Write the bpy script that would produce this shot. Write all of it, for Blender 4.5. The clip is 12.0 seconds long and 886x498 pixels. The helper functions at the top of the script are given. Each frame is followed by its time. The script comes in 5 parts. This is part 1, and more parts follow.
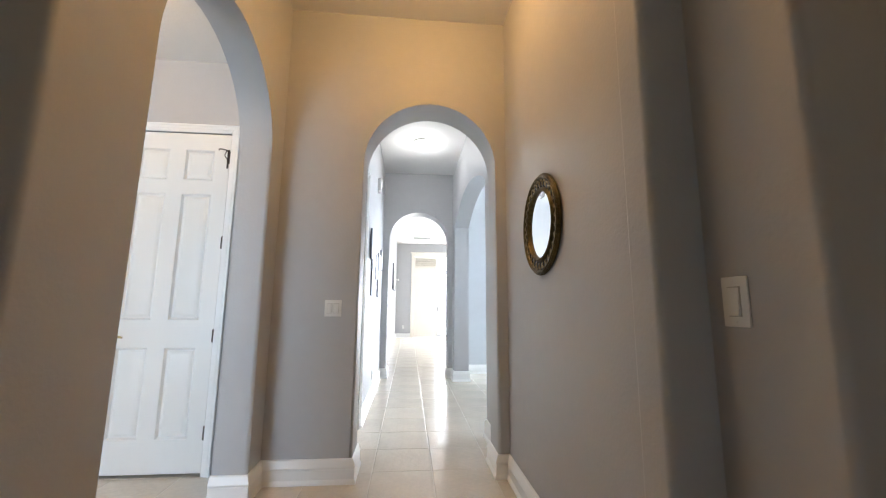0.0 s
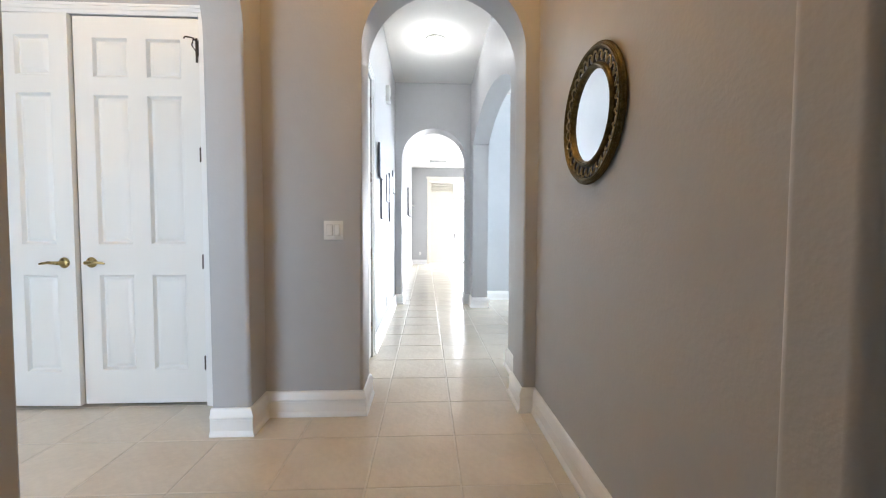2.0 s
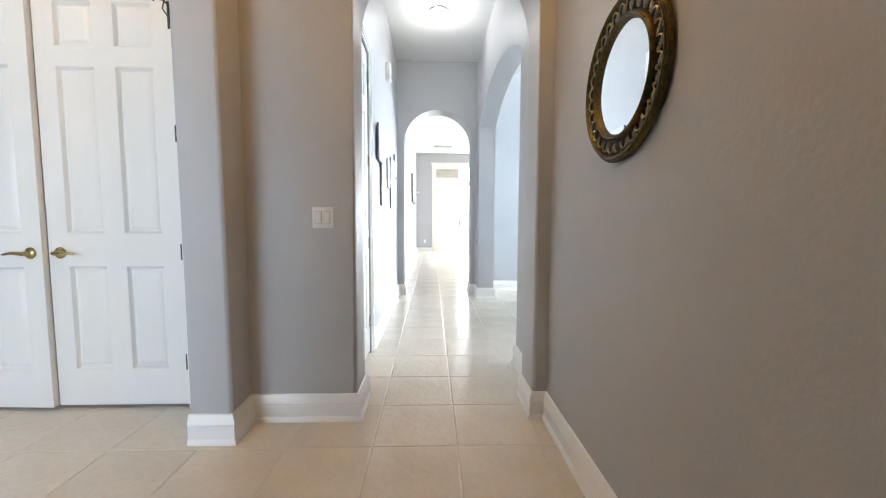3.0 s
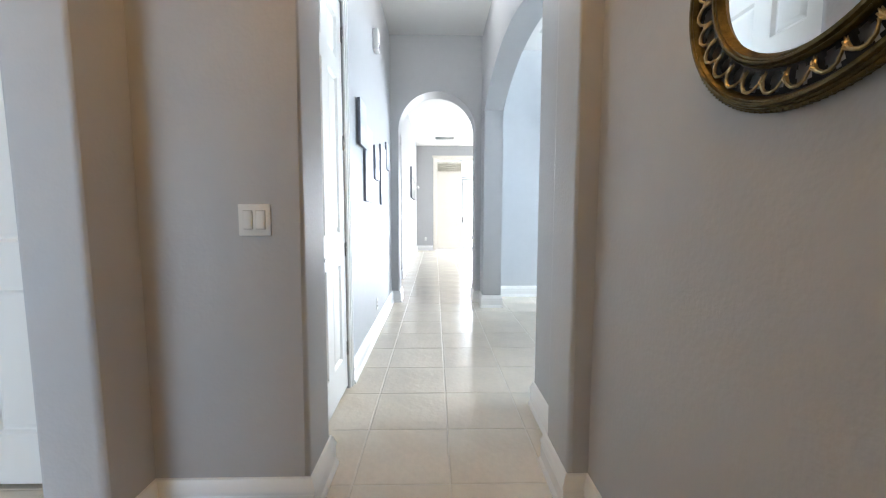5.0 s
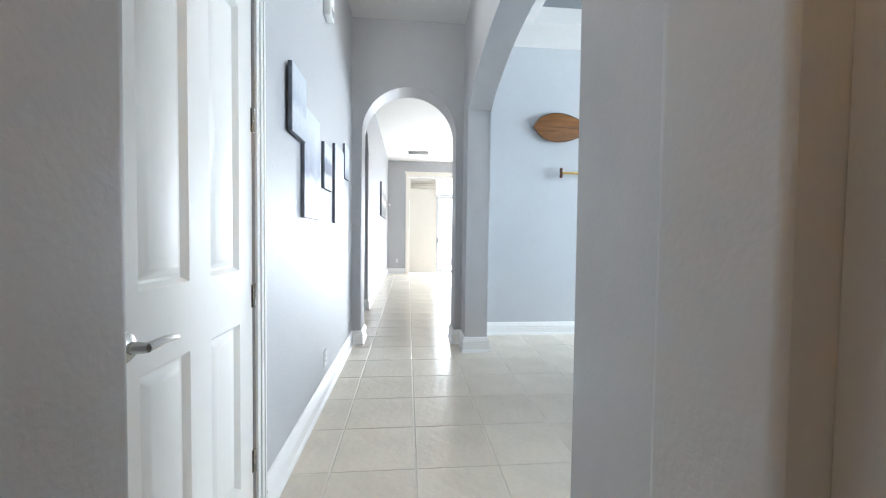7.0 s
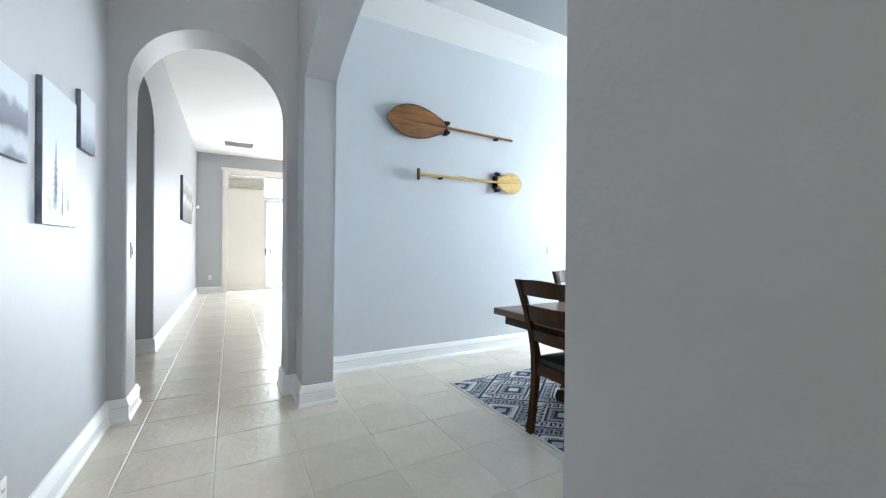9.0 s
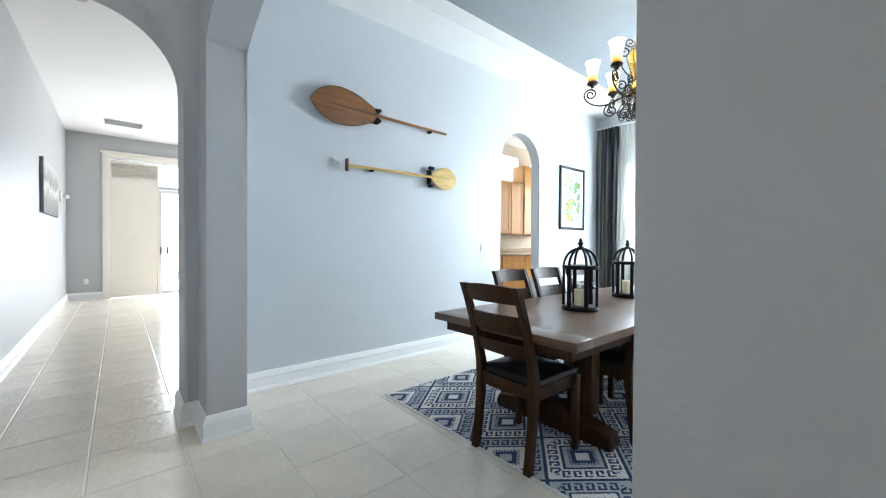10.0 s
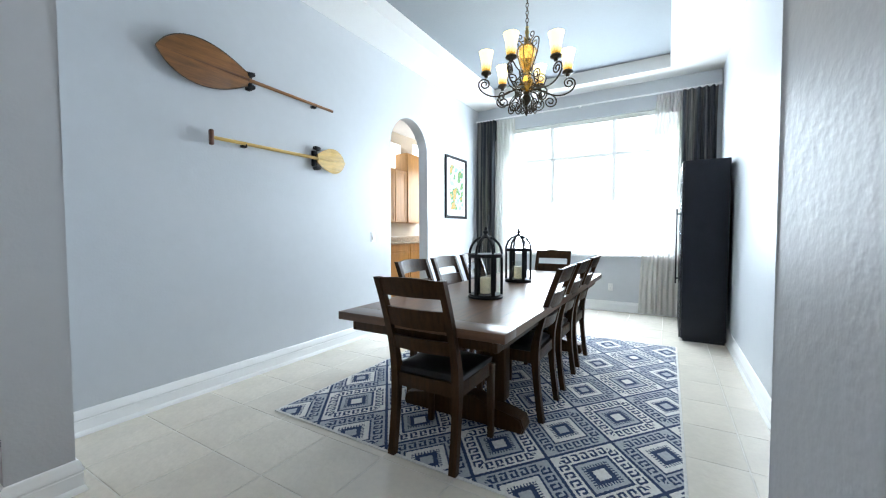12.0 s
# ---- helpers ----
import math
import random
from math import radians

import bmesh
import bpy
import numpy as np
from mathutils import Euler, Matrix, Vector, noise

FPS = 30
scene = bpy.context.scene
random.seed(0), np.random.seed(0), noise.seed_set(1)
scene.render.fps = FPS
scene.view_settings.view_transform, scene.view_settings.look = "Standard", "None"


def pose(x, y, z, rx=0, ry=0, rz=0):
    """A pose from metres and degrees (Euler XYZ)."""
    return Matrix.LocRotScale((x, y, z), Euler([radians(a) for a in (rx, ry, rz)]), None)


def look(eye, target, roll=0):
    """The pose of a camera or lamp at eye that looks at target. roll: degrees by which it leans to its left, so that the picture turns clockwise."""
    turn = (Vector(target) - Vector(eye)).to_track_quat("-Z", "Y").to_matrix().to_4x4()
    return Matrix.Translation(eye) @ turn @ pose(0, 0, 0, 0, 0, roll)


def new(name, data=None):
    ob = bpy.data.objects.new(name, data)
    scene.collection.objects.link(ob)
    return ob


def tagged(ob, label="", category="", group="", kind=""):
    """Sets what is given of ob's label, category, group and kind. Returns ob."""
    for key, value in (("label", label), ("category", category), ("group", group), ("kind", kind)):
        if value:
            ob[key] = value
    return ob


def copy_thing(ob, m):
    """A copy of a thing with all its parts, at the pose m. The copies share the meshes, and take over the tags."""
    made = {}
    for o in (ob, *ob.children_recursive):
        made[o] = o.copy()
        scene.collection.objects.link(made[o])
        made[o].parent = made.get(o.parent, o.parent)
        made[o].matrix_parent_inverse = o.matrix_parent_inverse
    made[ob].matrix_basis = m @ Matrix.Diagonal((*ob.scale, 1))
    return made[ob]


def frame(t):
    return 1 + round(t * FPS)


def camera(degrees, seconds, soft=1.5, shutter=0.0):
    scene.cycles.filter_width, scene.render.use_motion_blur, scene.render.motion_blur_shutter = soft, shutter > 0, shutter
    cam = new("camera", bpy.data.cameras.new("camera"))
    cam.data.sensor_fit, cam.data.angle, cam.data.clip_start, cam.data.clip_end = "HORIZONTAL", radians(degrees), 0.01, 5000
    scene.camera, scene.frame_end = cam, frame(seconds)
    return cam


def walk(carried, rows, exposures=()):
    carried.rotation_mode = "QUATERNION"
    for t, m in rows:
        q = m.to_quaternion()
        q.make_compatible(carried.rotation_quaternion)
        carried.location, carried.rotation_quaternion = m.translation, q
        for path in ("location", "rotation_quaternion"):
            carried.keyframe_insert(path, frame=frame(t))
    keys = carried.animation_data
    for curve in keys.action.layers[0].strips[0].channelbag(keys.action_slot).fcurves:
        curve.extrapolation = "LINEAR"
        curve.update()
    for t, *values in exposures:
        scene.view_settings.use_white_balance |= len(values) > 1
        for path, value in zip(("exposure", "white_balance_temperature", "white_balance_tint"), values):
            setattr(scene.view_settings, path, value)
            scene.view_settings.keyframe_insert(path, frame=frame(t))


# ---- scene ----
cam = camera(98.6, 12.0, soft=1.15)
PATH = [
    (0, (0.033, -0.035, 1.174), (0.205, 1.936, 1.466), 0.5),
    (0.5, (0.04, 0.062, 1.159), (0.194, 2.049, 1.327), 0.4),
    (1, (0.052, 0.143, 1.14), (0.18, 2.137, 1.212), 0.3),
    (1.5, (0.058, 0.261, 1.127), (0.165, 2.258, 1.117), 0.3),
    (2, (0.065, 0.391, 1.134), (0.153, 2.388, 1.048), 0.2),
    (2.5, (0.082, 0.499, 1.141), (0.15, 2.494, 1.014), 0.2),
    (3, (0.096, 0.636, 1.135), (0.154, 2.63, 0.983), 0.2),
    (3.2, (0.102, 0.708, 1.136), (0.158, 2.701, 0.975), 0.1),
    (5, (0.156, 1.339, 1.163), (0.198, 3.331, 0.988), 0.1),
    (5.5, (0.149, 1.556, 1.166), (0.198, 3.548, 0.999), 0.3),
    (6, (0.143, 1.817, 1.193), (0.22, 3.811, 1.06), 0.2),
    (6.5, (0.148, 2.046, 1.186), (0.278, 4.039, 1.092), 0.5),
    (8.3, (0.27, 2.893, 1.2), (0.866, 4.802, 1.181), 0.8),
    (8.5, (0.279, 2.971, 1.199), (1.0, 4.836, 1.188), 0.8),
    (9, (0.296, 3.136, 1.195), (1.268, 4.884, 1.185), 0.6),
    (9.5, (0.326, 3.273, 1.2), (1.478, 4.908, 1.182), 0.4),
    (10, (0.357, 3.401, 1.22), (1.653, 4.924, 1.191), 0.4),
    (10.5, (0.37, 3.494, 1.223), (1.804, 4.888, 1.174), 0.3),
    (11, (0.371, 3.577, 1.223), (1.935, 4.821, 1.16), 0.2),
    (11.5, (0.365, 3.647, 1.229), (2.023, 4.763, 1.152), -0.1),
    (12, (0.361, 3.713, 1.225), (2.082, 4.729, 1.137), -0.1),
]
walk(cam, [(t, look(eye, target, roll)) for t, eye, target, roll in PATH], exposures=[(0.0, 0.87, 6120, 10), (3.2, 0.93, 6100, 9), (5.0, 0.78, 5940, 8), (6.7, 0.58, 5980, 8), (8.3, 0.36, 6020, 7), (9.5, 0.27, 6040, 7), (10.5, 0.15, 6045, 7), (12.0, 0.02, 6050, 8)])

# ---- world, sun, large lights ----
world = bpy.data.worlds.new("world")
scene.world = world
world.use_nodes = True
wn = world.node_tree.nodes
sky = wn.new("ShaderNodeTexSky")
sky.sky_type, sky.sun_disc = "NISHITA", False
sky.sun_elevation, sky.sun_rotation = radians(54), radians(-35)
world.node_tree.links.new(sky.outputs[0], wn["Background"].inputs[0])
wn["Background"].inputs[1].default_value = 0.15

sun = new("sun", bpy.data.lights.new("sun", "SUN"))
sun.data.energy, sun.data.angle, sun.data.color = 4.6, radians(0.5), (1.0, 0.95, 0.87)
sun.matrix_world = look((-6.0, 24.0, 19.0), (1.6, 13.0, 0.0))


def area(name, eye, target, w, h, watts, colour):
    lamp = new(name, bpy.data.lights.new(name, "AREA"))
    lamp.data.shape, lamp.data.size, lamp.data.size_y = "RECTANGLE", w, h
    lamp.data.energy, lamp.data.color = watts, colour
    lamp.matrix_world = look(eye, target)
    return lamp


def bulb(name, place, watts, colour, radius=0.05):
    lamp = new(name, bpy.data.lights.new(name, "POINT"))
    lamp.data.energy, lamp.data.color, lamp.data.shadow_soft_size = watts, colour, radius
    lamp.location = place
    return lamp


DAY, WARM, SOFTWHITE = (0.83, 0.925, 1.0), (1.0, 0.52, 0.15), (1.0, 0.96, 0.90)
area("dining_window_sky", (6.80, 4.91, 1.94), (0.0, 4.91, 0.95), 2.60, 2.10, 300, DAY)
area("slider_sky", (2.43, 14.10, 1.3), (2.0, 6.0, 0.9), 2.4, 2.4, 190, (0.96, 0.98, 1.0))
# Fill light added before the kitchen's solid east wall; no window is there.
area("kitchen_fill", (8.1, 7.6, 1.9), (5.0, 7.7, 1.2), 1.4, 1.4, 82, (1.0, 0.96, 0.9))
# Daylight through openings out of view, assumed from the light on doors and foyer.
area("study_unseen_daylight", (-2.75, -2.40, 1.35), (-2.2, 2.9, 0.5), 2.4, 1.8, 58, (0.74, 0.86, 1.0))
area("entry_unseen_daylight", (0.0, -2.62, 1.4), (0.0, 2.0, 1.2), 1.0, 2.0, 1, DAY)
bulb("foyer_bulb", (0.1, 1.75, 3.28), 15, WARM, 0.12)
bulb("alcove_bulb", (-1.95, 1.95, 2.90), 6.0, (1.0, 0.58, 0.22), 0.10)
bulb("hall_bulb", (0.17, 5.06, 3.28), 7.0, SOFTWHITE, 0.10)
# Unseen light without a fixture, added to warm the right entry wall.
bulb("entry_warm_fill", (1.7, -0.9, 2.6), 2.4, WARM, 0.10)

# ---- materials ----


def material(name, colour, rough=0.5, metal=0.0, var=0.06, scale=6.0, bump=0.0, bump_scale=80.0, rough_var=0.0,
             island=0.0, coat=0.0, spec=0.5, stretch=(1, 1, 1), colour2=None, detail=4.0, per_object=0.0):
    """A principled surface with mottling at two scales, fine relief and slight change of gloss."""
    m = bpy.data.materials.new(name)
    m.use_nodes = True
    nt = m.node_tree
    n, l = nt.nodes, nt.links
    b = n["Principled BSDF"]
    b.inputs["Roughness"].default_value = rough
    b.inputs["Metallic"].default_value = metal
    b.inputs["Specular IOR Level"].default_value = spec
    b.inputs["Coat Weight"].default_value = coat
    tc = n.new("ShaderNodeTexCoord")
    mp = n.new("ShaderNodeMapping")
    mp.inputs["Scale"].default_value = stretch
    l.new(tc.outputs["Object"], mp.inputs["Vector"])
    big = n.new("ShaderNodeTexNoise")
    big.inputs["Scale"].default_value, big.inputs["Detail"].default_value = scale, detail
    l.new(mp.outputs[0], big.inputs["Vector"])
    fine = n.new("ShaderNodeTexNoise")
    fine.inputs["Scale"].default_value, fine.inputs["Detail"].default_value = scale * 9, 3
    l.new(mp.outputs[0], fine.inputs["Vector"])
    mixf = n.new("ShaderNodeMix")
    mixf.inputs[0].default_value = 0.35
    l.new(big.outputs[0], mixf.inputs[2]), l.new(fine.outputs[0], mixf.inputs[3])
    ramp = n.new("ShaderNodeValToRGB")
    c2 = colour2 or tuple(min(1, c * (1 + var)) for c in colour)
    c1 = tuple(c * (1 - var) for c in colour)
    ramp.color_ramp.elements[0].position, ramp.color_ramp.elements[1].position = 0.32, 0.68
    ramp.color_ramp.elements[0].color, ramp.color_ramp.elements[1].color = (*c1, 1), (*c2, 1)
    l.new(mixf.outputs[0], ramp.inputs[0])
    out = ramp.outputs[0]
    if island or per_object:
        hs = n.new("ShaderNodeHueSaturation")
        src = n.new("ShaderNodeNewGeometry").outputs["Random Per Island"] if island else n.new("ShaderNodeObjectInfo").outputs["Random"]
        amount = island or per_object
        mr = n.new("ShaderNodeMapRange")
        mr.inputs[3].default_value, mr.inputs[4].default_value = 1 - amount, 1 + amount
        l.new(src, mr.inputs[0]), l.new(mr.outputs[0], hs.inputs["Value"]), l.new(out, hs.inputs["Color"])
        out = hs.outputs[0]
    l.new(out, b.inputs["Base Color"])
    if rough_var:
        mr = n.new("ShaderNodeMapRange")
        mr.inputs[3].default_value, mr.inputs[4].default_value = max(0.02, rough - rough_var), rough + rough_var
        l.new(big.outputs[0], mr.inputs[0]), l.new(mr.outputs[0], b.inputs["Roughness"])
    if bump:
        bn = n.new("ShaderNodeTexNoise")
        bn.inputs["Scale"].default_value, bn.inputs["Detail"].default_value = bump_scale, 2
        l.new(mp.outputs[0], bn.inputs["Vector"])
        bp = n.new("ShaderNodeBump")
        bp.inputs["Strength"].default_value, bp.inputs["Distance"].default_value = 1.0, bump
        l.new(bn.outputs[0], bp.inputs["Height"]), l.new(bp.outputs[0], b.inputs["Normal"])
    return m


def glow(name, colour, strength):
    m = bpy.data.materials.new(name)
    m.use_nodes = True
    b = m.node_tree.nodes["Principled BSDF"]
    b.inputs["Base Color"].default_value = (*colour, 1)
    b.inputs["Emission Color"].default_value = (*colour, 1)
    b.inputs["Emission Strength"].default_value = strength
    b.inputs["Roughness"].default_value = 0.3
    return m


def glass(name, tint=(1, 1, 1), rough=0.0):
    m = bpy.data.materials.new(name)
    m.use_nodes = True
    b = m.node_tree.nodes["Principled BSDF"]
    b.inputs["Base Color"].default_value = (*tint, 1)
    b.inputs["Transmission Weight"].default_value = 1.0
    b.inputs["Roughness"].default_value = rough
    b.inputs["IOR"].default_value = 1.45
    return m


WALL = material("wall_paint_grey", (0.485, 0.488, 0.501), 0.47, var=0.03, scale=1.5, bump=0.0009, bump_scale=62, spec=0.38, rough_var=0.05)
# Bluer, lighter copy of the wall paint; window light is in its colour.
WALL_WINDOW_LIT = material("wall_paint_window_lit", (0.540, 0.560, 0.582), 0.44, var=0.03, scale=1.5, bump=0.0009, bump_scale=66, spec=0.42, rough_var=0.04)
CEIL = material("ceiling_paint_white", (0.80, 0.79, 0.77), 0.75, var=0.015, scale=2.0, bump=0.0015, bump_scale=60)
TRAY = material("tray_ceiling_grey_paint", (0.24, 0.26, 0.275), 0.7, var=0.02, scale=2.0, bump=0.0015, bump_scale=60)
TRIM = material("white_gloss_trim", (0.86, 0.86, 0.85), 0.30, var=0.015, scale=4.0, bump=0.0002, bump_scale=40)
DOORW = material("white_door_paint", (0.82, 0.81, 0.78), 0.34, var=0.012, scale=3.0, bump=0.0003, bump_scale=90, stretch=(1, 1, 0.15))
GROUT = material("grout", (0.62, 0.575, 0.50), 0.30, var=0.12, scale=9, bump=0.001, bump_scale=200)

# ---- mesh helpers ----


def mesh_from(bm, name, mat=None, smooth=None):
    bmesh.ops.recalc_face_normals(bm, faces=bm.faces)
    me = bpy.data.meshes.new(name)
    bm.to_mesh(me)
    bm.free()
    if mat is not None:
        for one in (mat if isinstance(mat, (list, tuple)) else [mat]):
            me.materials.append(one)
    if smooth is not None:
        for p in me.polygons:
            p.use_smooth = True
        me.set_sharp_from_angle(angle=radians(smooth))
    return me


def part(name, bm, mat, parent=None, label="", smooth=35):
    ob = new(name, mesh_from(bm, name, mat, smooth))
    ob.parent = parent
    if label:
        tagged(ob, label)
    return ob


def thing(name, place, label, category, group="", turn=0):
    ob = new(name)
    ob.empty_display_size = 0.05
    ob.matrix_world = pose(*place, 0, 0, turn)
    return tagged(ob, label, category, group)


def structure(name, bm, mat, label="", category="", smooth=35):
    ob = tagged(part(name, bm, mat, None, label, smooth), label, category, "", "structure")
    if category == "wall":
        flat = ob.modifiers.new("weighted_normals", "WEIGHTED_NORMAL")
        flat.keep_sharp, flat.weight = True, 100
    return ob


def add_box(bm, lo, hi, bevel=0.0, seg=2, m=None, slot=0):
    vs = [bm.verts.new((x, y, z)) for z in (lo[2], hi[2]) for y in (lo[1], hi[1]) for x in (lo[0], hi[0])]
    fs = [bm.faces.new([vs[i] for i in q]) for q in ((0, 2, 3, 1), (4, 5, 7, 6), (0, 1, 5, 4), (2, 6, 7, 3), (0, 4, 6, 2), (1, 3, 7, 5))]
    for f in fs:
        f.material_index = slot
    made = list(vs)
    if bevel:
        es = list({e for f in fs for e in f.edges})
        res = bmesh.ops.bevel(bm, geom=es, offset=bevel, segments=seg, affect="EDGES", profile=0.5)
        made = list({v for f in res["faces"] for v in f.verts} | {v for v in vs if v.is_valid})
    if m is not None:
        bmesh.ops.transform(bm, matrix=m, verts=[v for v in made if v.is_valid])
    return made


def boxed(lo, hi, bevel=0.0, seg=2, m=None):
    bm = bmesh.new()
    add_box(bm, lo, hi, bevel, seg, m)
    return bm


def add_lathe(bm, profile, n=20, centre=(0, 0, 0), m=None):
    """Turns (radius, height) pairs round z."""
    rings, made = [], []
    for r, z in profile:
        if r < 1e-5:
            v = bm.verts.new((centre[0], centre[1], centre[2] + z))
            rings.append([v])
        else:
            rings.append([bm.verts.new((centre[0] + r * math.cos(2 * math.pi * i / n), centre[1] + r * math.sin(2 * math.pi * i / n), centre[2] + z)) for i in range(n)])
        made += rings[-1]
    for a, b in zip(rings, rings[1:]):
        for i in range(n):
            q = [a[i % len(a)], a[(i + 1) % len(a)], b[(i + 1) % len(b)], b[i % len(b)]]
            q = list(dict.fromkeys(q))
            if len(q) > 2:
                bm.faces.new(q)
    for ring, flip in ((rings[0], True), (rings[-1], False)):
        if len(ring) > 2:
            bm.faces.new(ring[::-1] if flip else ring)
    if m is not None:
        bmesh.ops.transform(bm, matrix=m, verts=made)
    return made


def add_tube(bm, pts, radius, n=8, taper=None):
    """A round bar along points; taper gives a radius for each point."""
    pts = [Vector(p) for p in pts]
    rings, up = [], None
    for i, p in enumerate(pts):
        d = (pts[min(i + 1, len(pts) - 1)] - pts[max(i - 1, 0)]).normalized()
        if up is None:
            up = d.orthogonal().normalized()
        up = (up - d * up.dot(d)).normalized()
        side = d.cross(up)
        r = taper[i] if taper else radius
        rings.append([bm.verts.new(p + (up * math.cos(2 * math.pi * k / n) + side * math.sin(2 * math.pi * k / n)) * r) for k in range(n)])
    for a, b in zip(rings, rings[1:]):
        for k in range(n):
            bm.faces.new([a[k], a[(k + 1) % n], b[(k + 1) % n], b[k]])
    bm.faces.new(rings[0][::-1])
    bm.faces.new(rings[-1])
    return [v for r in rings for v in r]


def arc_points(a, b, spring, rise, n=20):
    """Points of a half ellipse over an opening from a to b."""
    c, h = (a + b) / 2, (b - a) / 2
    return [(c - h * math.cos(math.pi * i / n), spring + rise * math.sin(math.pi * i / n)) for i in range(n + 1)]


def segment_points(a, b, spring, rise, n=20):
    """Points of a flat circular arc over an opening from a to b."""
    c, h = (a + b) / 2, (b - a) / 2
    r = (h * h + rise * rise) / (2 * rise)
    z0, w = spring + rise - r, math.asin(h / r)
    return [(c + r * math.sin(-w + 2 * w * i / n), z0 + r * math.cos(-w + 2 * w * i / n)) for i in range(n + 1)]


def wall_bm(axis, at, thick, u0, u1, top, openings=(), round_ends=(), round_radius=0.022, z0=0.0):
    """A wall along one axis ('x' or 'y') with its face at `at`, thickness to +, openings that reach the floor given as outlines
    from left foot to right foot, and rounded corners round the openings and at the ends named in round_ends."""
    outline = [(u0, z0)]
    soft = set()
    for op in sorted(openings, key=lambda o: o[0][0]):
        op = list(op)
        for k in range(len(op) - 1):
            soft.add((op[k], op[k + 1]))
        outline += op
    outline += [(u1, z0), (u1, top), (u0, top)]
    bm = bmesh.new()
    put = (lambda u, z, d: (u, at + d, z)) if axis == "x" else (lambda u, z, d: (at + d, u, z))
    front = [bm.verts.new(put(u, z, 0)) for u, z in outline]
    back = [bm.verts.new(put(u, z, thick)) for u, z in outline]
    n = len(outline)
    bm.faces.new(front)
    bm.faces.new(back[::-1])
    for i in range(n):
        bm.faces.new([front[i], back[i], back[(i + 1) % n], front[(i + 1) % n]])
    es = []
    for i in range(n):
        pair = (outline[i], outline[(i + 1) % n])
        flag = pair in soft
        if pair == ((u1, z0), (u1, top)) and "hi" in round_ends or pair == ((u0, top), (u0, z0)) and "lo" in round_ends:
            flag = True
        if flag:
            es += [bm.edges.get((front[i], front[(i + 1) % n])), bm.edges.get((back[i], back[(i + 1) % n]))]
    if es:
        bmesh.ops.bevel(bm, geom=es, offset=round_radius, segments=4, affect="EDGES", profile=0.5)
    bm.normal_update()
    return bm


def door_gap(a, b, top):
    return [(a, 0.0), (a, top), (b, top), (b, 0.0)]


def arch_gap(a, b, spring, rise, n=24):
    return [(a, 0.0)] + arc_points(a, b, spring, rise, n) + [(b, 0.0)]


BB_PROFILE = [(0.0, 0.0), (0.031, 0.0), (0.031, 0.009), (0.027, 0.020), (0.021, 0.030), (0.020, 0.088), (0.018, 0.092), (0.018, 0.098), (0.024, 0.102),
              (0.023, 0.112), (0.016, 0.126), (0.014, 0.138), (0.008, 0.150), (0.0, 0.154)]


def baseboard(points, name="baseboard"):
    """Skirting along a line on the floor, with the room on its left hand, mitred at the corners."""
    bm = bmesh.new()
    pts = [Vector((x, y)) for x, y in points]
    dirs = [(b - a).normalized() for a, b in zip(pts, pts[1:])]
    rings = []
    for i, p in enumerate(pts):
        a, b = dirs[max(i - 1, 0)], dirs[min(i, len(dirs) - 1)]
        na, nb = Vector((-a.y, a.x)), Vector((-b.y, b.x))
        m = (na + nb) / (1 + na.dot(nb)) if (1 + na.dot(nb)) > 0.05 else na
        rings.append([bm.verts.new((p.x + m.x * d, p.y + m.y * d, z)) for d, z in BB_PROFILE])
    for a, b in zip(rings, rings[1:]):
        for k in range(len(a) - 1):
            bm.faces.new([a[k], b[k], b[k + 1], a[k + 1]])
        bm.faces.new([a[-1], b[-1], b[0], a[0]])
    bm.faces.new(rings[0])
    bm.faces.new(rings[-1][::-1])
    return structure(name, bm, TRIM, "white moulded skirting board at the foot of the wall", "baseboard", 25)


# ---- large structure ----
H_FOYER, H_HALL = 3.455, 3.45
XL, XR = -0.422, 0.762          # hall faces
YA, YA2 = 2.745, 6.41            # faces of the two cross walls with arches
GREY = "grey painted plaster wall with rounded corners"


def wall(name, *a, mat=WALL, label=GREY, **k):
    return structure(name, wall_bm(*a, **k), mat, label, "wall")


# foyer cross wall with the first arch, then the second
wall("wall_arch_first", "x", YA, 0.275, -1.13, 1.0, 3.6, [arch_gap(-0.327, 0.675, 2.225, 0.50)], label="grey plaster wall with a round-headed archway")
wall("wall_arch_second", "x", YA2, 0.315, -0.56, XR + 0.004, 3.6, [arch_gap(-0.320, 0.682, 2.262, 0.495)], label="grey plaster wall with a round-headed archway")
# foyer side walls
wall("wall_foyer_left", "y", -1.13, 0.212, 0.95, YA - 0.001, 3.6, [arch_gap(1.345, 2.53, 2.17, 0.59)], round_ends=("lo",), label="grey plaster wall with a tall archway")
wall("wall_foyer_mirror", "y", 0.757, 0.243, 0.99, YA - 0.001, 3.6)
wall("wall_foyer_pilaster", "y", 0.652, 0.348, 0.87, 1.0, 3.6, round_ends=("lo", "hi"), label="shallow rounded grey plaster pilaster")
wall("wall_foyer_switch", "y", 0.785, 0.215, 0.58, 0.872, 3.6, round_ends=("lo",))
wall("wall_entry_right", "x", 0.5795, 0.12, 0.97, 2.8, 3.6)
# the next three entry walls are out of view, added to close off light
wall("wall_entry_west", "y", -1.25, 0.12, -2.8, 0.951, 3.6)
wall("wall_entry_east", "y", 2.68, 0.12, -2.8, 0.59, 3.6)
wall("wall_entry_south", "x", -2.8, 0.12, -1.25, 2.8, 3.6, [door_gap(-0.45, 0.45, 2.2)], round_radius=0.002)
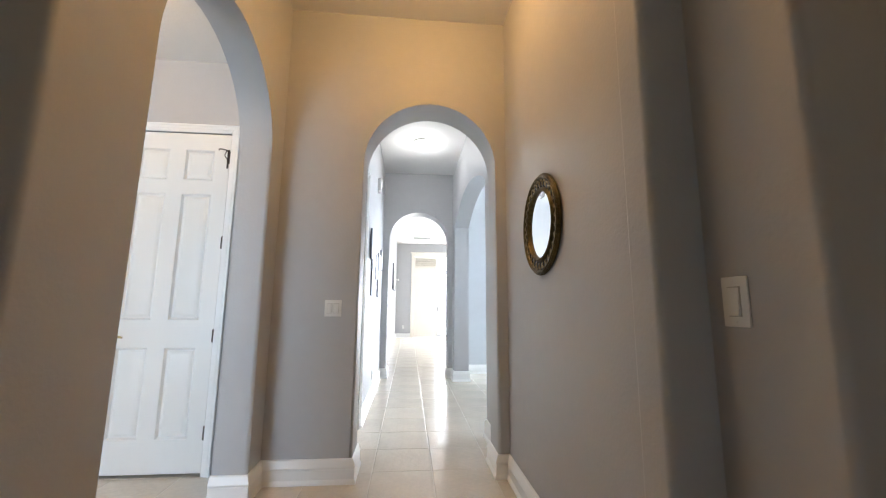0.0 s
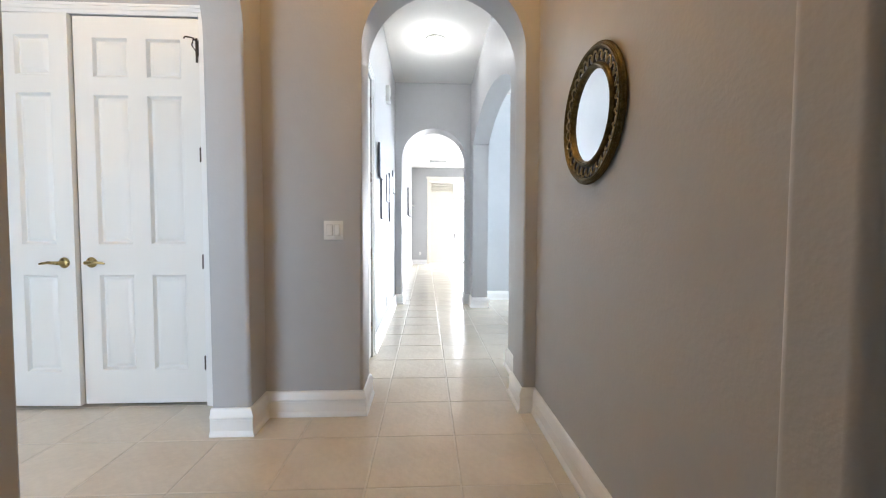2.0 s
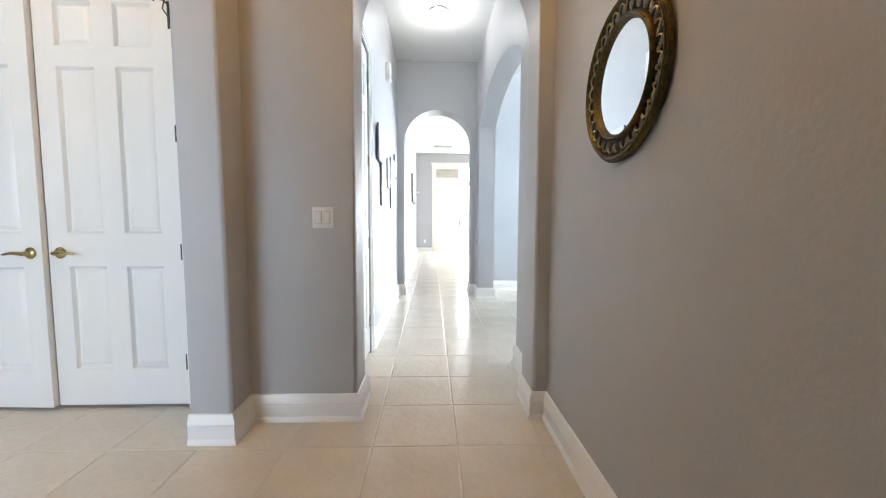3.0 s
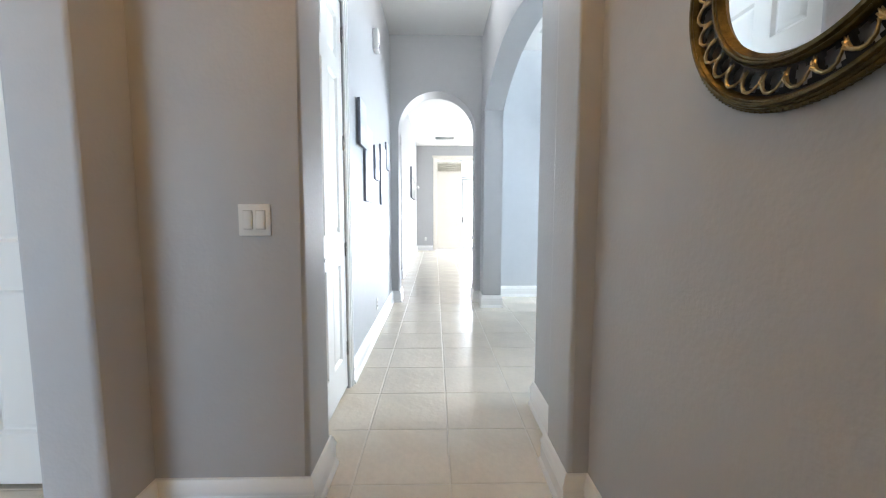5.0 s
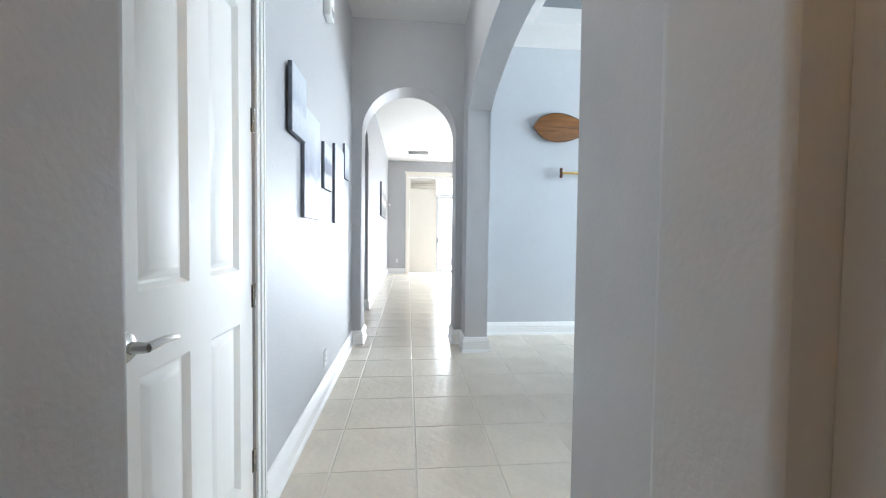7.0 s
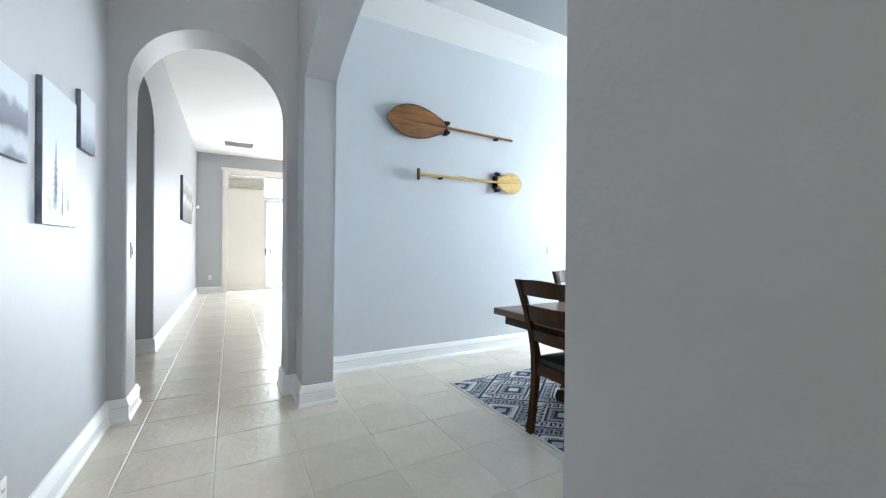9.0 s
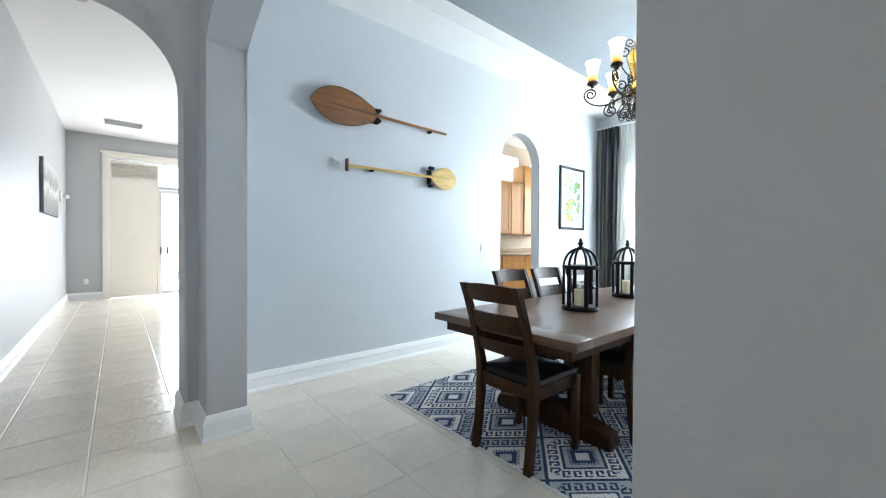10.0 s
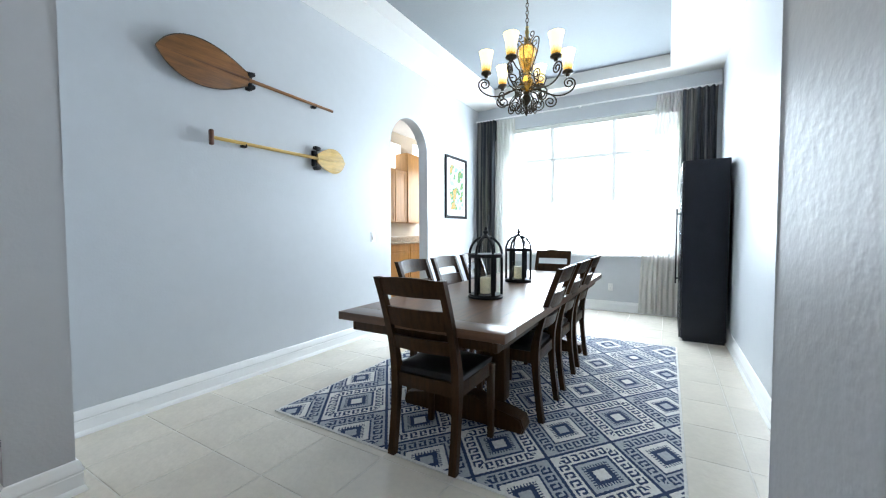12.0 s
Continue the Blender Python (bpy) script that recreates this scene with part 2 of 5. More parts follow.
# study with the double door, lit by an unseen south window added for daylight
wall("wall_alcove_door", "x", 2.902, 0.12, -4.4, -1.129, 3.6, [door_gap(-2.905, -1.36, 2.475)], round_radius=0.002)
wall("wall_study_west", "y", -4.4, 0.12, -2.5, 2.91, 3.6)
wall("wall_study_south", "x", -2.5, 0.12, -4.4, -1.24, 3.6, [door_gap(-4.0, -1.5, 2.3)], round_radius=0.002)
# hall
wall("wall_hall_left", "y", XL - 0.14, 0.14, 3.021, 6.411, 3.6, [door_gap(3.085, 3.833, 2.475)], round_radius=0.002)
seg = segment_points(3.572, 6.10, 2.44, 0.29)
bm = wall_bm("y", XR, 0.228, 3.021, YA2 + 0.32, 3.6, [[(3.572, 0.0)] + seg + [(6.10, 0.0)]], round_radius=0.008)
for v in bm.verts:
    if 3.4 < v.co.y < 3.62:       # the near reveal is skewed so both edges fit the camera's view
        v.co.y += 0.095 * (v.co.x - XR)
structure("wall_hall_right", bm, WALL, "grey plaster wall with a wide low-arched opening", "wall")
# dining room
YN, YS, XD, XE = 6.755, 3.12, 0.991, 6.77    # faces of its walls
wall("wall_dining_north", "x", YN, 0.15, XD, 6.93, 3.8, [arch_gap(4.213, 5.066, 2.335, 0.426)], mat=WALL_WINDOW_LIT, label="grey plaster wall with a small archway, painted bluer for window light")
wall("wall_dining_south", "x", YS - 0.12, 0.12, XD, 6.93, 3.8, mat=WALL_WINDOW_LIT, label="grey plaster wall, painted bluer for window light")
WY0, WY1, WZ0, WZ1 = 3.58, 6.24, 0.868, 3.01
bm = bmesh.new()
for lo, hi in (((XE, 3.0, 0), (XE + 0.18, 6.77, WZ0)), ((XE, 3.0, WZ1), (XE + 0.18, 6.77, 3.8)), ((XE, 3.0, WZ0), (XE + 0.18, WY0, WZ1)), ((XE, WY1, WZ0), (XE + 0.18, 6.77, WZ1))):
    add_box(bm, lo, hi)
structure("wall_dining_east", bm, WALL_WINDOW_LIT, "grey wall round a wide window, painted bluer for window light", "wall")
# living room beyond the second arch
XV = -0.45
wall("wall_living_left", "y", XV - 0.16, 0.16, 6.72, 14.3, 3.6, [arch_gap(7.03, 8.36, 2.42, 0.40)], label="grey plaster wall with an archway")
# unseen walls that box in the dark passage beyond the archway
wall("wall_passage_west", "y", -1.9, 0.12, 6.5, 9.2, 3.6)
wall("wall_passage_south", "x", 6.6, 0.12, -1.9, -0.58, 3.6)
wall("wall_passage_north", "x", 9.0, 0.12, -1.9, -0.58, 3.6)
YF = 14.15
wall("wall_living_far", "x", YF, 0.15, -0.6, 3.95, 3.6, [door_gap(0.21, 3.65, 2.98)], round_radius=0.002)
# unseen partition, added to close the living room for light
wall("wall_living_right", "y", 3.80, 0.15, 6.87, 14.3, 3.6)
wall("wall_kitchen_back", "x", 8.46, 0.15, 3.94, 8.3, 3.6, mat=material("kitchen_paint_cream", (0.68, 0.62, 0.52), 0.55, var=0.02, scale=2, bump=0.001, bump_scale=70), label="cream painted kitchen wall")
# unseen kitchen side walls, likewise there to keep stray light out
wall("wall_kitchen_east", "y", 8.2, 0.12, 6.8, 8.9, 3.6)
wall("wall_kitchen_south", "x", 6.76, 0.11, 6.84, 8.3, 3.6)


def slab(name, lo, hi, mat=CEIL, label="flat white ceiling"):
    return structure(name, boxed(lo, hi), mat, label, "ceiling")


slab("ceiling_foyer", (-1.131, -2.9, H_FOYER), (2.9, YA + 0.1, H_FOYER + 0.12))
slab("ceiling_alcove", (-4.5, -2.6, 3.07), (-1.132, 2.91, 3.60))
slab("ceiling_hall", (XL - 0.14, YA + 0.11, H_HALL), (XR + 0.1, YA2 + 0.1, H_HALL + 0.12))
slab("ceiling_living", (-2.0, YA2 + 0.11, 3.45), (3.95, 14.4, 3.57))
slab("ceiling_kitchen", (3.951, 6.91, 3.22), (8.4, 8.95, 3.34))
TX0, TX1, TY0, TY1, ZD, ZT = 1.45, 6.37, 3.73, 6.25, 3.42, 3.595
bm = bmesh.new()
for lo, hi in (((0.9, 2.9, ZD), (6.94, TY0, ZD + 0.25)), ((0.9, TY1, ZD), (6.94, 6.84, ZD + 0.25)), ((0.9, TY0, ZD), (TX0, TY1, ZD + 0.25)), ((TX1, TY0, ZD), (6.94, TY1, ZD + 0.25))):
    add_box(bm, lo, hi)
structure("ceiling_dining", bm, CEIL, "white ceiling border round a raised tray", "ceiling")
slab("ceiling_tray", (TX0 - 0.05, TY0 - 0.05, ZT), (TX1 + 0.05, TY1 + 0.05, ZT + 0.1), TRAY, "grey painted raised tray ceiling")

# skirting
baseboard([(-1.13, 2.53), (-0.918, 2.53), (-0.918, YA), (-0.327, YA), (-0.327, 3.02), (-0.42, 3.02)][::-1])
baseboard([(0.78, 3.02), (0.675, 3.02), (0.675, YA), (0.757, YA), (0.757, 1.0), (0.652, 1.0), (0.652, 0.87), (0.785, 0.87), (0.785, 0.58)][::-1])
baseboard([(XR, 3.02), (XR, 3.572), (0.99, 3.594), (0.99, YS)])
baseboard([(XL, YA2), (XL, 3.897)])
baseboard([(XV, 6.726), (-0.32, 6.726), (-0.32, YA2), (XL, YA2)])
baseboard([(0.99, YN), (0.99, 6.10), (XR, 6.10), (XR, YA2), (0.682, YA2), (0.682, 6.726), (3.80, 6.874)][:-1])
baseboard([(4.213, YN + 0.15), (4.213, YN), (0.99, YN)])
baseboard([(XE, YN), (5.066, YN), (5.066, YN + 0.15)])
baseboard([(XE, YS), (XE, YN)])
baseboard([(0.99, YS), (XE, YS)])
baseboard([(0.10, YF), (XV, YF), (XV, 8.36), (XV - 0.16, 8.36)])
baseboard([(XV - 0.16, 7.03), (XV, 7.03), (XV, 6.73)])
baseboard([(-1.13, 1.345), (-0.918, 1.345), (-0.918, 0.952), (-1.13, 0.952), (-1.13, -2.6)])

# ---- more materials ----
BRASS = material("aged_brass", (0.42, 0.31, 0.13), 0.28, 1.0, var=0.15, scale=30, rough_var=0.1)
BRONZE_DARK = material("dark_bronze", (0.06, 0.045, 0.035), 0.45, 0.6, var=0.25, scale=40, bump=0.0005, bump_scale=120)
CHROME = material("satin_nickel", (0.50, 0.49, 0.47), 0.25, 1.0, var=0.05, scale=30)
GOLD = material("antique_gold_leaf", (0.105, 0.080, 0.028), 0.40, 0.75, var=0.55, scale=60, bump=0.0012, bump_scale=160)
GOLD_BRIGHT = material("rubbed_gilt", (0.36, 0.285, 0.15), 0.42, 0.8, var=0.4, scale=50)
BLACK = material("black_lacquer", (0.007, 0.007, 0.009), 0.5, spec=0.2, var=0.25, scale=12, bump=0.0002, bump_scale=150)
PLASTIC = material("white_plastic", (0.80, 0.80, 0.78), 0.35, var=0.01, scale=8)
# Near-black for slots and vent duct; the shade inside them is this colour.
SLOT_SHADE = material("slot_shade", (0.02, 0.02, 0.02), 0.6, var=0.1)
MIRROR = material("mirror_silver", (0.82, 0.84, 0.85), 0.012, 1.0, var=0.0)
ESPRESSO = material("dark_stained_wood", (0.039, 0.0168, 0.0055), 0.40, spec=0.14, var=0.5, scale=3.0, bump=0.0005, bump_scale=40, stretch=(14, 14, 1.2), rough_var=0.08)
TABLEWOOD = material("brown_plank_wood", (0.115, 0.053, 0.024), 0.31, spec=0.45, var=0.55, scale=2.4, bump=0.0001, bump_scale=30, stretch=(1.2, 14, 14), rough_var=0.03, per_object=0.09)
TABLEEND = material("brown_end_board_wood", (0.101, 0.046, 0.021), 0.31, spec=0.5, var=0.38, scale=2.4, bump=0.0001, bump_scale=30, stretch=(14, 1.2, 14), rough_var=0.03)
LEATHER = material("black_leather", (0.007, 0.0075, 0.010), 0.38, var=0.2, scale=20, bump=0.0006, bump_scale=240)
KOA = material("koa_wood", (0.25, 0.098, 0.030), 0.32, var=0.62, scale=1.9, bump=0.0003, bump_scale=60, stretch=(0.7, 5, 12), colour2=(0.32, 0.14, 0.042))
KOA_DARK = material("dark_koa_wood", (0.11, 0.040, 0.018), 0.36, var=0.3, scale=3, stretch=(1.2, 8, 12))
PALEWOOD = material("yellow_pale_wood", (0.56, 0.37, 0.10), 0.36, var=0.30, scale=2.6, bump=0.0003, bump_scale=60, stretch=(1.2, 6, 11))
OAK = material("honey_maple_cabinet", (0.50, 0.265, 0.080), 0.36, var=0.16, scale=2.2, bump=0.0003, bump_scale=50, stretch=(9, 9, 1.0))
COUNTER = material("beige_granite", (0.40, 0.33, 0.25), 0.2, var=0.35, scale=40)
DRAPE = material("grey_striped_drape", (0.034, 0.039, 0.050), 0.75, colour2=(0.21, 0.20, 0.17), var=0.2, scale=9, stretch=(0.6, 2.6, 0.03), bump=0.0005, bump_scale=300)
for node in DRAPE.node_tree.nodes:
    if node.type == "VALTORGB":
        node.color_ramp.elements[0].position, node.color_ramp.elements[1].position = 0.48, 0.62
WAX = material("ivory_wax", (0.88, 0.82, 0.68), 0.5, var=0.04, scale=9)
nt = WAX.node_tree
wax_glow, wax_mix = nt.nodes.new("ShaderNodeBsdfTranslucent"), nt.nodes.new("ShaderNodeMixShader")
wax_glow.inputs[0].default_value, wax_mix.inputs[0].default_value = (0.95, 0.88, 0.70, 1), 0.45
nt.links.new(nt.nodes["Principled BSDF"].outputs[0], wax_mix.inputs[1]), nt.links.new(wax_glow.outputs[0], wax_mix.inputs[2])
nt.links.new(wax_mix.outputs[0], nt.nodes["Material Output"].inputs[0])
RUG_CREAM = material("rug_cream_wool", (0.66, 0.645, 0.61), 0.95, var=0.14, scale=60, bump=0.002, bump_scale=320)
RUG_NAVY = material("rug_navy_wool", (0.031, 0.049, 0.108), 0.95, spec=0.2, var=0.28, scale=60, bump=0.002, bump_scale=320)
RUG_GREY = material("rug_blue_grey_wool", (0.385, 0.395, 0.42), 0.95, var=0.16, scale=60, bump=0.002, bump_scale=320)
SHUTTER = material("cream_shutter_paint", (0.85, 0.80, 0.72), 0.4, var=0.015, scale=5)
PANE = glass("window_glass")


def thin_glass(name, shine):
    """A thin clear sheet: light passes straight through it, with a faint mirror shine."""
    m = bpy.data.materials.new(name)
    m.use_nodes = True
    n, l = m.node_tree.nodes, m.node_tree.links
    clear, gloss, mix = n.new("ShaderNodeBsdfTransparent"), n.new("ShaderNodeBsdfGlossy"), n.new("ShaderNodeMixShader")
    clear.inputs[0].default_value = (0.97, 0.98, 0.975, 1)
    gloss.inputs["Roughness"].default_value, mix.inputs[0].default_value = 0.03, shine
    l.new(clear.outputs[0], mix.inputs[1]), l.new(gloss.outputs[0], mix.inputs[2]), l.new(mix.outputs[0], n["Material Output"].inputs[0])
    return m


GLASS = thin_glass("clear_glass", 0.018)


def sheer_cloth():
    m = bpy.data.materials.new("sheer_voile")
    m.use_nodes = True
    n, l = m.node_tree.nodes, m.node_tree.links
    b = n["Principled BSDF"]
    b.inputs["Base Color"].default_value = (0.72, 0.71, 0.66, 1)
    b.inputs["Roughness"].default_value = 0.85
    tr = n.new("ShaderNodeBsdfTranslucent")
    tr.inputs[0].default_value = (0.72, 0.71, 0.66, 1)
    cl = n.new("ShaderNodeBsdfTransparent")
    mix = n.new("ShaderNodeMixShader")
    mix.inputs[0].default_value = 0.07
    mix2 = n.new("ShaderNodeMixShader")
    wv = n.new("ShaderNodeTexNoise")
    wv.inputs["Scale"].default_value = 120
    mr = n.new("ShaderNodeMapRange")
    mr.inputs[3].default_value, mr.inputs[4].default_value = 0.14, 0.26
    l.new(wv.outputs[0], mr.inputs[0]), l.new(mr.outputs[0], mix2.inputs[0])
    l.new(b.outputs[0], mix.inputs[1]), l.new(tr.outputs[0], mix.inputs[2])
    l.new(mix.outputs[0], mix2.inputs[1]), l.new(cl.outputs[0], mix2.inputs[2])
    l.new(mix2.outputs[0], n["Material Output"].inputs[0])
    return m


SHEER = sheer_cloth()


def amber_shade():
    """Glass that is amber and frosted at the foot and milky white above, lit from inside."""
    m = bpy.data.materials.new("amber_scavo_glass")
    m.use_nodes = True
    n, l = m.node_tree.nodes, m.node_tree.links
    b = n["Principled BSDF"]
    tc = n.new("ShaderNodeTexCoord")
    sp = n.new("ShaderNodeSeparateXYZ")
    ns = n.new("ShaderNodeTexNoise")
    ns.inputs["Scale"].default_value = 45
    add = n.new("ShaderNodeMath")
    add.operation = "MULTIPLY_ADD"
    add.inputs[1].default_value = 0.07
    ramp = n.new("ShaderNodeValToRGB")
    e = ramp.color_ramp.elements
    e[0].position, e[0].color = 0.045, (0.50, 0.27, 0.02, 1)
    e[1].position, e[1].color = 0.115, (1.0, 0.87, 0.50, 1)
    l.new(tc.outputs["Object"], sp.inputs[0]), l.new(tc.outputs["Object"], ns.inputs["Vector"])
    l.new(ns.outputs[0], add.inputs[0]), l.new(sp.outputs[2], add.inputs[2]), l.new(add.outputs[0], ramp.inputs[0])
    l.new(ramp.outputs[0], b.inputs["Base Color"]), l.new(ramp.outputs[0], b.inputs["Emission Color"])
    b.inputs["Emission Strength"].default_value = 1.25
    b.inputs["Roughness"].default_value = 0.35
    return m


AMBER_SHADE = amber_shade()
AMBER = material("amber_mottled_glass", (0.40, 0.21, 0.02), 0.14, var=0.85, scale=28, bump=0.001, bump_scale=60, coat=0.5)
nt = AMBER.node_tree
nt.nodes["Principled BSDF"].inputs["Transmission Weight"].default_value = 0.75
thin, veil = nt.nodes.new("ShaderNodeBsdfTranslucent"), nt.nodes.new("ShaderNodeMixShader")
thin.inputs[0].default_value, veil.inputs[0].default_value = (0.85, 0.50, 0.08, 1), 0.10
nt.links.new(nt.nodes["Principled BSDF"].outputs[0], veil.inputs[1]), nt.links.new(thin.outputs[0], veil.inputs[2])
nt.links.new(veil.outputs[0], nt.nodes["Material Output"].inputs[0])

# ---- doors ----


def panel_door(name, place, width, height, turn, hinge_right, label, handle_mat, hinge_mat, group=""):
    """A six-panel door. Local x runs along its width from 0, the seen face looks to -y, z up."""
    door = thing(name, place, label, "door", group, turn)
    T = 0.036
    st, mu = 0.112, 0.115
    pw = (width - 2 * st - mu) / 2
    rows = [(0.22, 0.835), (1.03, 1.965), (2.075, 2.315)]
    xs = [(st, st + pw), (st + pw + mu, width - st)]
    bm = bmesh.new()
    xcuts = [0, xs[0][0], xs[0][1], xs[1][0], xs[1][1], width]
    zcuts = [0.0] + [z for r in rows for z in r] + [height]
    for i in range(5):
        for j in range(len(zcuts) - 1):
            if i in (1, 3) and j in (1, 3, 5):
                continue
            add_box(bm, (xcuts[i], 0, zcuts[j]), (xcuts[i + 1], T, zcuts[j + 1]))
    part("leaf_frame", bm, DOORW, door, smooth=None)
    for a, b in xs:
        for z0, z1 in rows:
            bm = bmesh.new()
            rings = [(0.0, 0.0005), (0.003, 0.004), (0.013, 0.017), (0.020, 0.018), (0.042, 0.006), (0.046, 0.005)]
            loops = []
            for d, y in rings:
                loops.append([bm.verts.new(p) for p in ((a + d, y, z0 + d), (b - d, y, z0 + d), (b - d, y, z1 - d), (a + d, y, z1 - d))])
            for p, q in zip(loops, loops[1:]):
                for k in range(4):
                    bm.faces.new([p[k], p[(k + 1) % 4], q[(k + 1) % 4], q[k]])
            bm.faces.new(loops[-1])
            part("panel", bm, DOORW, door, smooth=20)
    hx = width - 0.066 if not hinge_right else 0.066
    sgn = -1 if not hinge_right else 1
    bm = bmesh.new()
    add_lathe(bm, [(0.0, 0.0), (0.033, 0.0), (0.034, 0.004), (0.028, 0.010), (0.014, 0.014), (0.011, 0.050), (0.0, 0.052)], 20, m=Matrix.Translation((hx, 0, 0.915)) @ pose(0, 0, 0, 90))
    lever = [(hx, -0.046, 0.915), (hx + sgn * 0.02, -0.049, 0.917), (hx + sgn * 0.055, -0.050, 0.919), (hx + sgn * 0.09, -0.047, 0.914), (hx + sgn * 0.112, -0.045, 0.910)]
    add_tube(bm, lever, 0.009, 10, [0.011, 0.0105, 0.009, 0.008, 0.006])
    part("lever_handle", bm, handle_mat, door, "lever handle on a round rose")
    ex = width + 0.004 if hinge_right else -0.004
    for z in (0.26, 0.92, 1.60, 2.26):
        bm = bmesh.new()
        add_lathe(bm, [(0.0, 0), (0.0065, 0), (0.0065, 0.03), (0.0058, 0.031), (0.0065, 0.032), (0.0065, 0.062), (0.0058, 0.063), (0.0065, 0.064), (0.0065, 0.095), (0.0, 0.095)], 10, (ex, -0.005, z - 0.047))
        add_box(bm, (ex - 0.014, -0.001, z - 0.045), (ex + 0.014, 0.0005, z + 0.045))
        part("hinge", bm, hinge_mat, door)
    return door


def casing(name, axis, at, a, b, top, side, w=0.062, sides=(True, True)):
    """Moulded trim round an opening; side is the way out of the wall along the other axis."""
    bm = bmesh.new()

    def strip(lo, hi):
        add_box(bm, lo, hi, 0.004, 2)

    for d0, d1, inner, outer in ((0.0, 0.011, 0.0, w), (0.0105, 0.018, 0.022, w), (0.0175, 0.022, 0.044, w)):
        lo, hi = sorted((at + side * d0, at + side * d1))
        legs = []
        if sides[0]:
            legs.append((a - outer, a - inner, 0.0, top + outer))
        if sides[1]:
            legs.append((b + inner, b + outer, 0.0, top + outer))
        legs.append((a - (inner if sides[0] else -0.001), b + (inner if sides[1] else -0.001), top + inner, top + outer))
        for u0, u1, z0, z1 in legs:
            if axis == "x":
                strip((u0, lo, z0), (u1, hi, z1))
            else:
                strip((lo, u0, z0), (hi, u1, z1))
    return structure(name, bm, TRIM, "white moulded door casing", "trim")


# alcove double door, the leaves meeting in the middle
panel_door("panelled_door", (-2.126, 2.905, 0.022), 0.760, 2.445, 0, True, "closed white six-panel door leaf with a brass lever", BRASS, BRONZE_DARK, "double door leaves")
panel_door("panelled_door", (-2.899, 2.904, 0.022), 0.766, 2.445, -2.3, False, "white six-panel door leaf, very slightly ajar, brass lever", BRASS, BRONZE_DARK, "double door leaves")
casing("trim_alcove_door", "x", 2.902, -2.905, -1.36, 2.475, -1)
# Unseen wall added behind the leaves to stop light at their gaps.
bm = boxed((-3.05, 3.03, 0), (-1.2, 3.05, 2.6))
structure("wall_behind_double_door", bm, WALL, "unseen plain wall added to keep the space behind the doors dark", "wall")
# door catch with its little arm at the head of the door
catch = thing("door_catch", (-1.405, 2.900, 2.27), "small dark brass swing catch high on the door edge", "door catch")
bm = boxed((0.022, -0.004, -0.075), (0.036, 0.0, 0.075), 0.002)
add_tube(bm, [(0.028, -0.004, 0.055), (0.028, -0.035, 0.06), (0.008, -0.042, 0.062), (-0.018, -0.040, 0.066), (-0.030, -0.03, 0.06)], 0.0042, 8)
add_tube(bm, [(0.028, -0.03, 0.06), (0.016, -0.03, 0.02), (0.028, -0.004, -0.01)], 0.0035, 6)
part("arm", bm, BRONZE_DARK, catch)
# hall door, seen face looks to +x, hinges at its far end
panel_door("panelled_door", (XL - 0.010, 3.087, 0.022), 0.743, 2.445, 90, True, "closed white six-panel hall door with a nickel lever", CHROME, CHROME)
casing("trim_hall_door", "y", XL, 3.085, 3.833, 2.475, 1, sides=(False, True))
# Also unseen: shuts out light behind the hall door.
structure("wall_behind_hall_door", boxed((XL - 0.35, 3.0, 0), (XL - 0.33, 4.0, 2.6)), WALL, "unseen plain wall added to keep the space behind the door dark", "wall")

# ---- switches, outlets ----


# Grey plastic; round the rockers the gap's shade is put into this colour.
BEZEL = material("grey_plastic_gap_shade", (0.50, 0.49, 0.47), 0.5, var=0.02, scale=8)


def wall_plate(name, place, turn, gangs, label, outlet=False, scale=1.0):
    """A wall plate; local x along the wall, the face looks to -y."""
    w = (0.070 + 0.046 * (gangs - 1)) * scale
    h = 0.115 * scale
    sw = thing(name, place, label, "switch" if not outlet else "outlet", "", turn)
    part("plate", boxed((-w / 2, -0.006, -h / 2), (w / 2, 0, h / 2), 0.0025, 2), PLASTIC, sw)
    for g in range(gangs):
        cx = (g - (gangs - 1) / 2) * 0.046 * scale
        if outlet:
            for dz in (0.019, -0.019):
                part("socket", boxed((cx - 0.016, -0.0085, dz - 0.014), (cx + 0.016, -0.005, dz + 0.014), 0.002), PLASTIC, sw)
                bm = boxed((cx - 0.008, -0.0092, dz - 0.005), (cx - 0.005, -0.008, dz + 0.006))
                add_box(bm, (cx + 0.005, -0.0092, dz - 0.005), (cx + 0.008, -0.008, dz + 0.006))
                part("slot", bm, SLOT_SHADE, sw)
        else:
            part("bezel", boxed((cx - 0.0175 * scale, -0.0075, -0.0345 * scale), (cx + 0.0175 * scale, -0.005, 0.0345 * scale), 0.001), BEZEL, sw)
            bm = boxed((cx - 0.0155 * scale, -0.013, -0.032 * scale), (cx + 0.0155 * scale, -0.007, 0.032 * scale), 0.0015, 2)
            for v in bm.verts:
                if v.co.y < -0.011:
                    v.co.y += 0.004 * (0.5 + v.co.z / (0.064 * scale))
            part("rocker", bm, PLASTIC, sw)
            for dz in (0.048, -0.048):
                bm = bmesh.new()
                add_lathe(bm, [(0.0, 0), (0.0032, 0), (0.0028, 0.0008), (0.0, 0.001)], 10, m=Matrix.Translation((cx, -0.006, dz * scale)) @ pose(0, 0, 0, 90))
                part("screw", bm, PLASTIC, sw)
    return sw


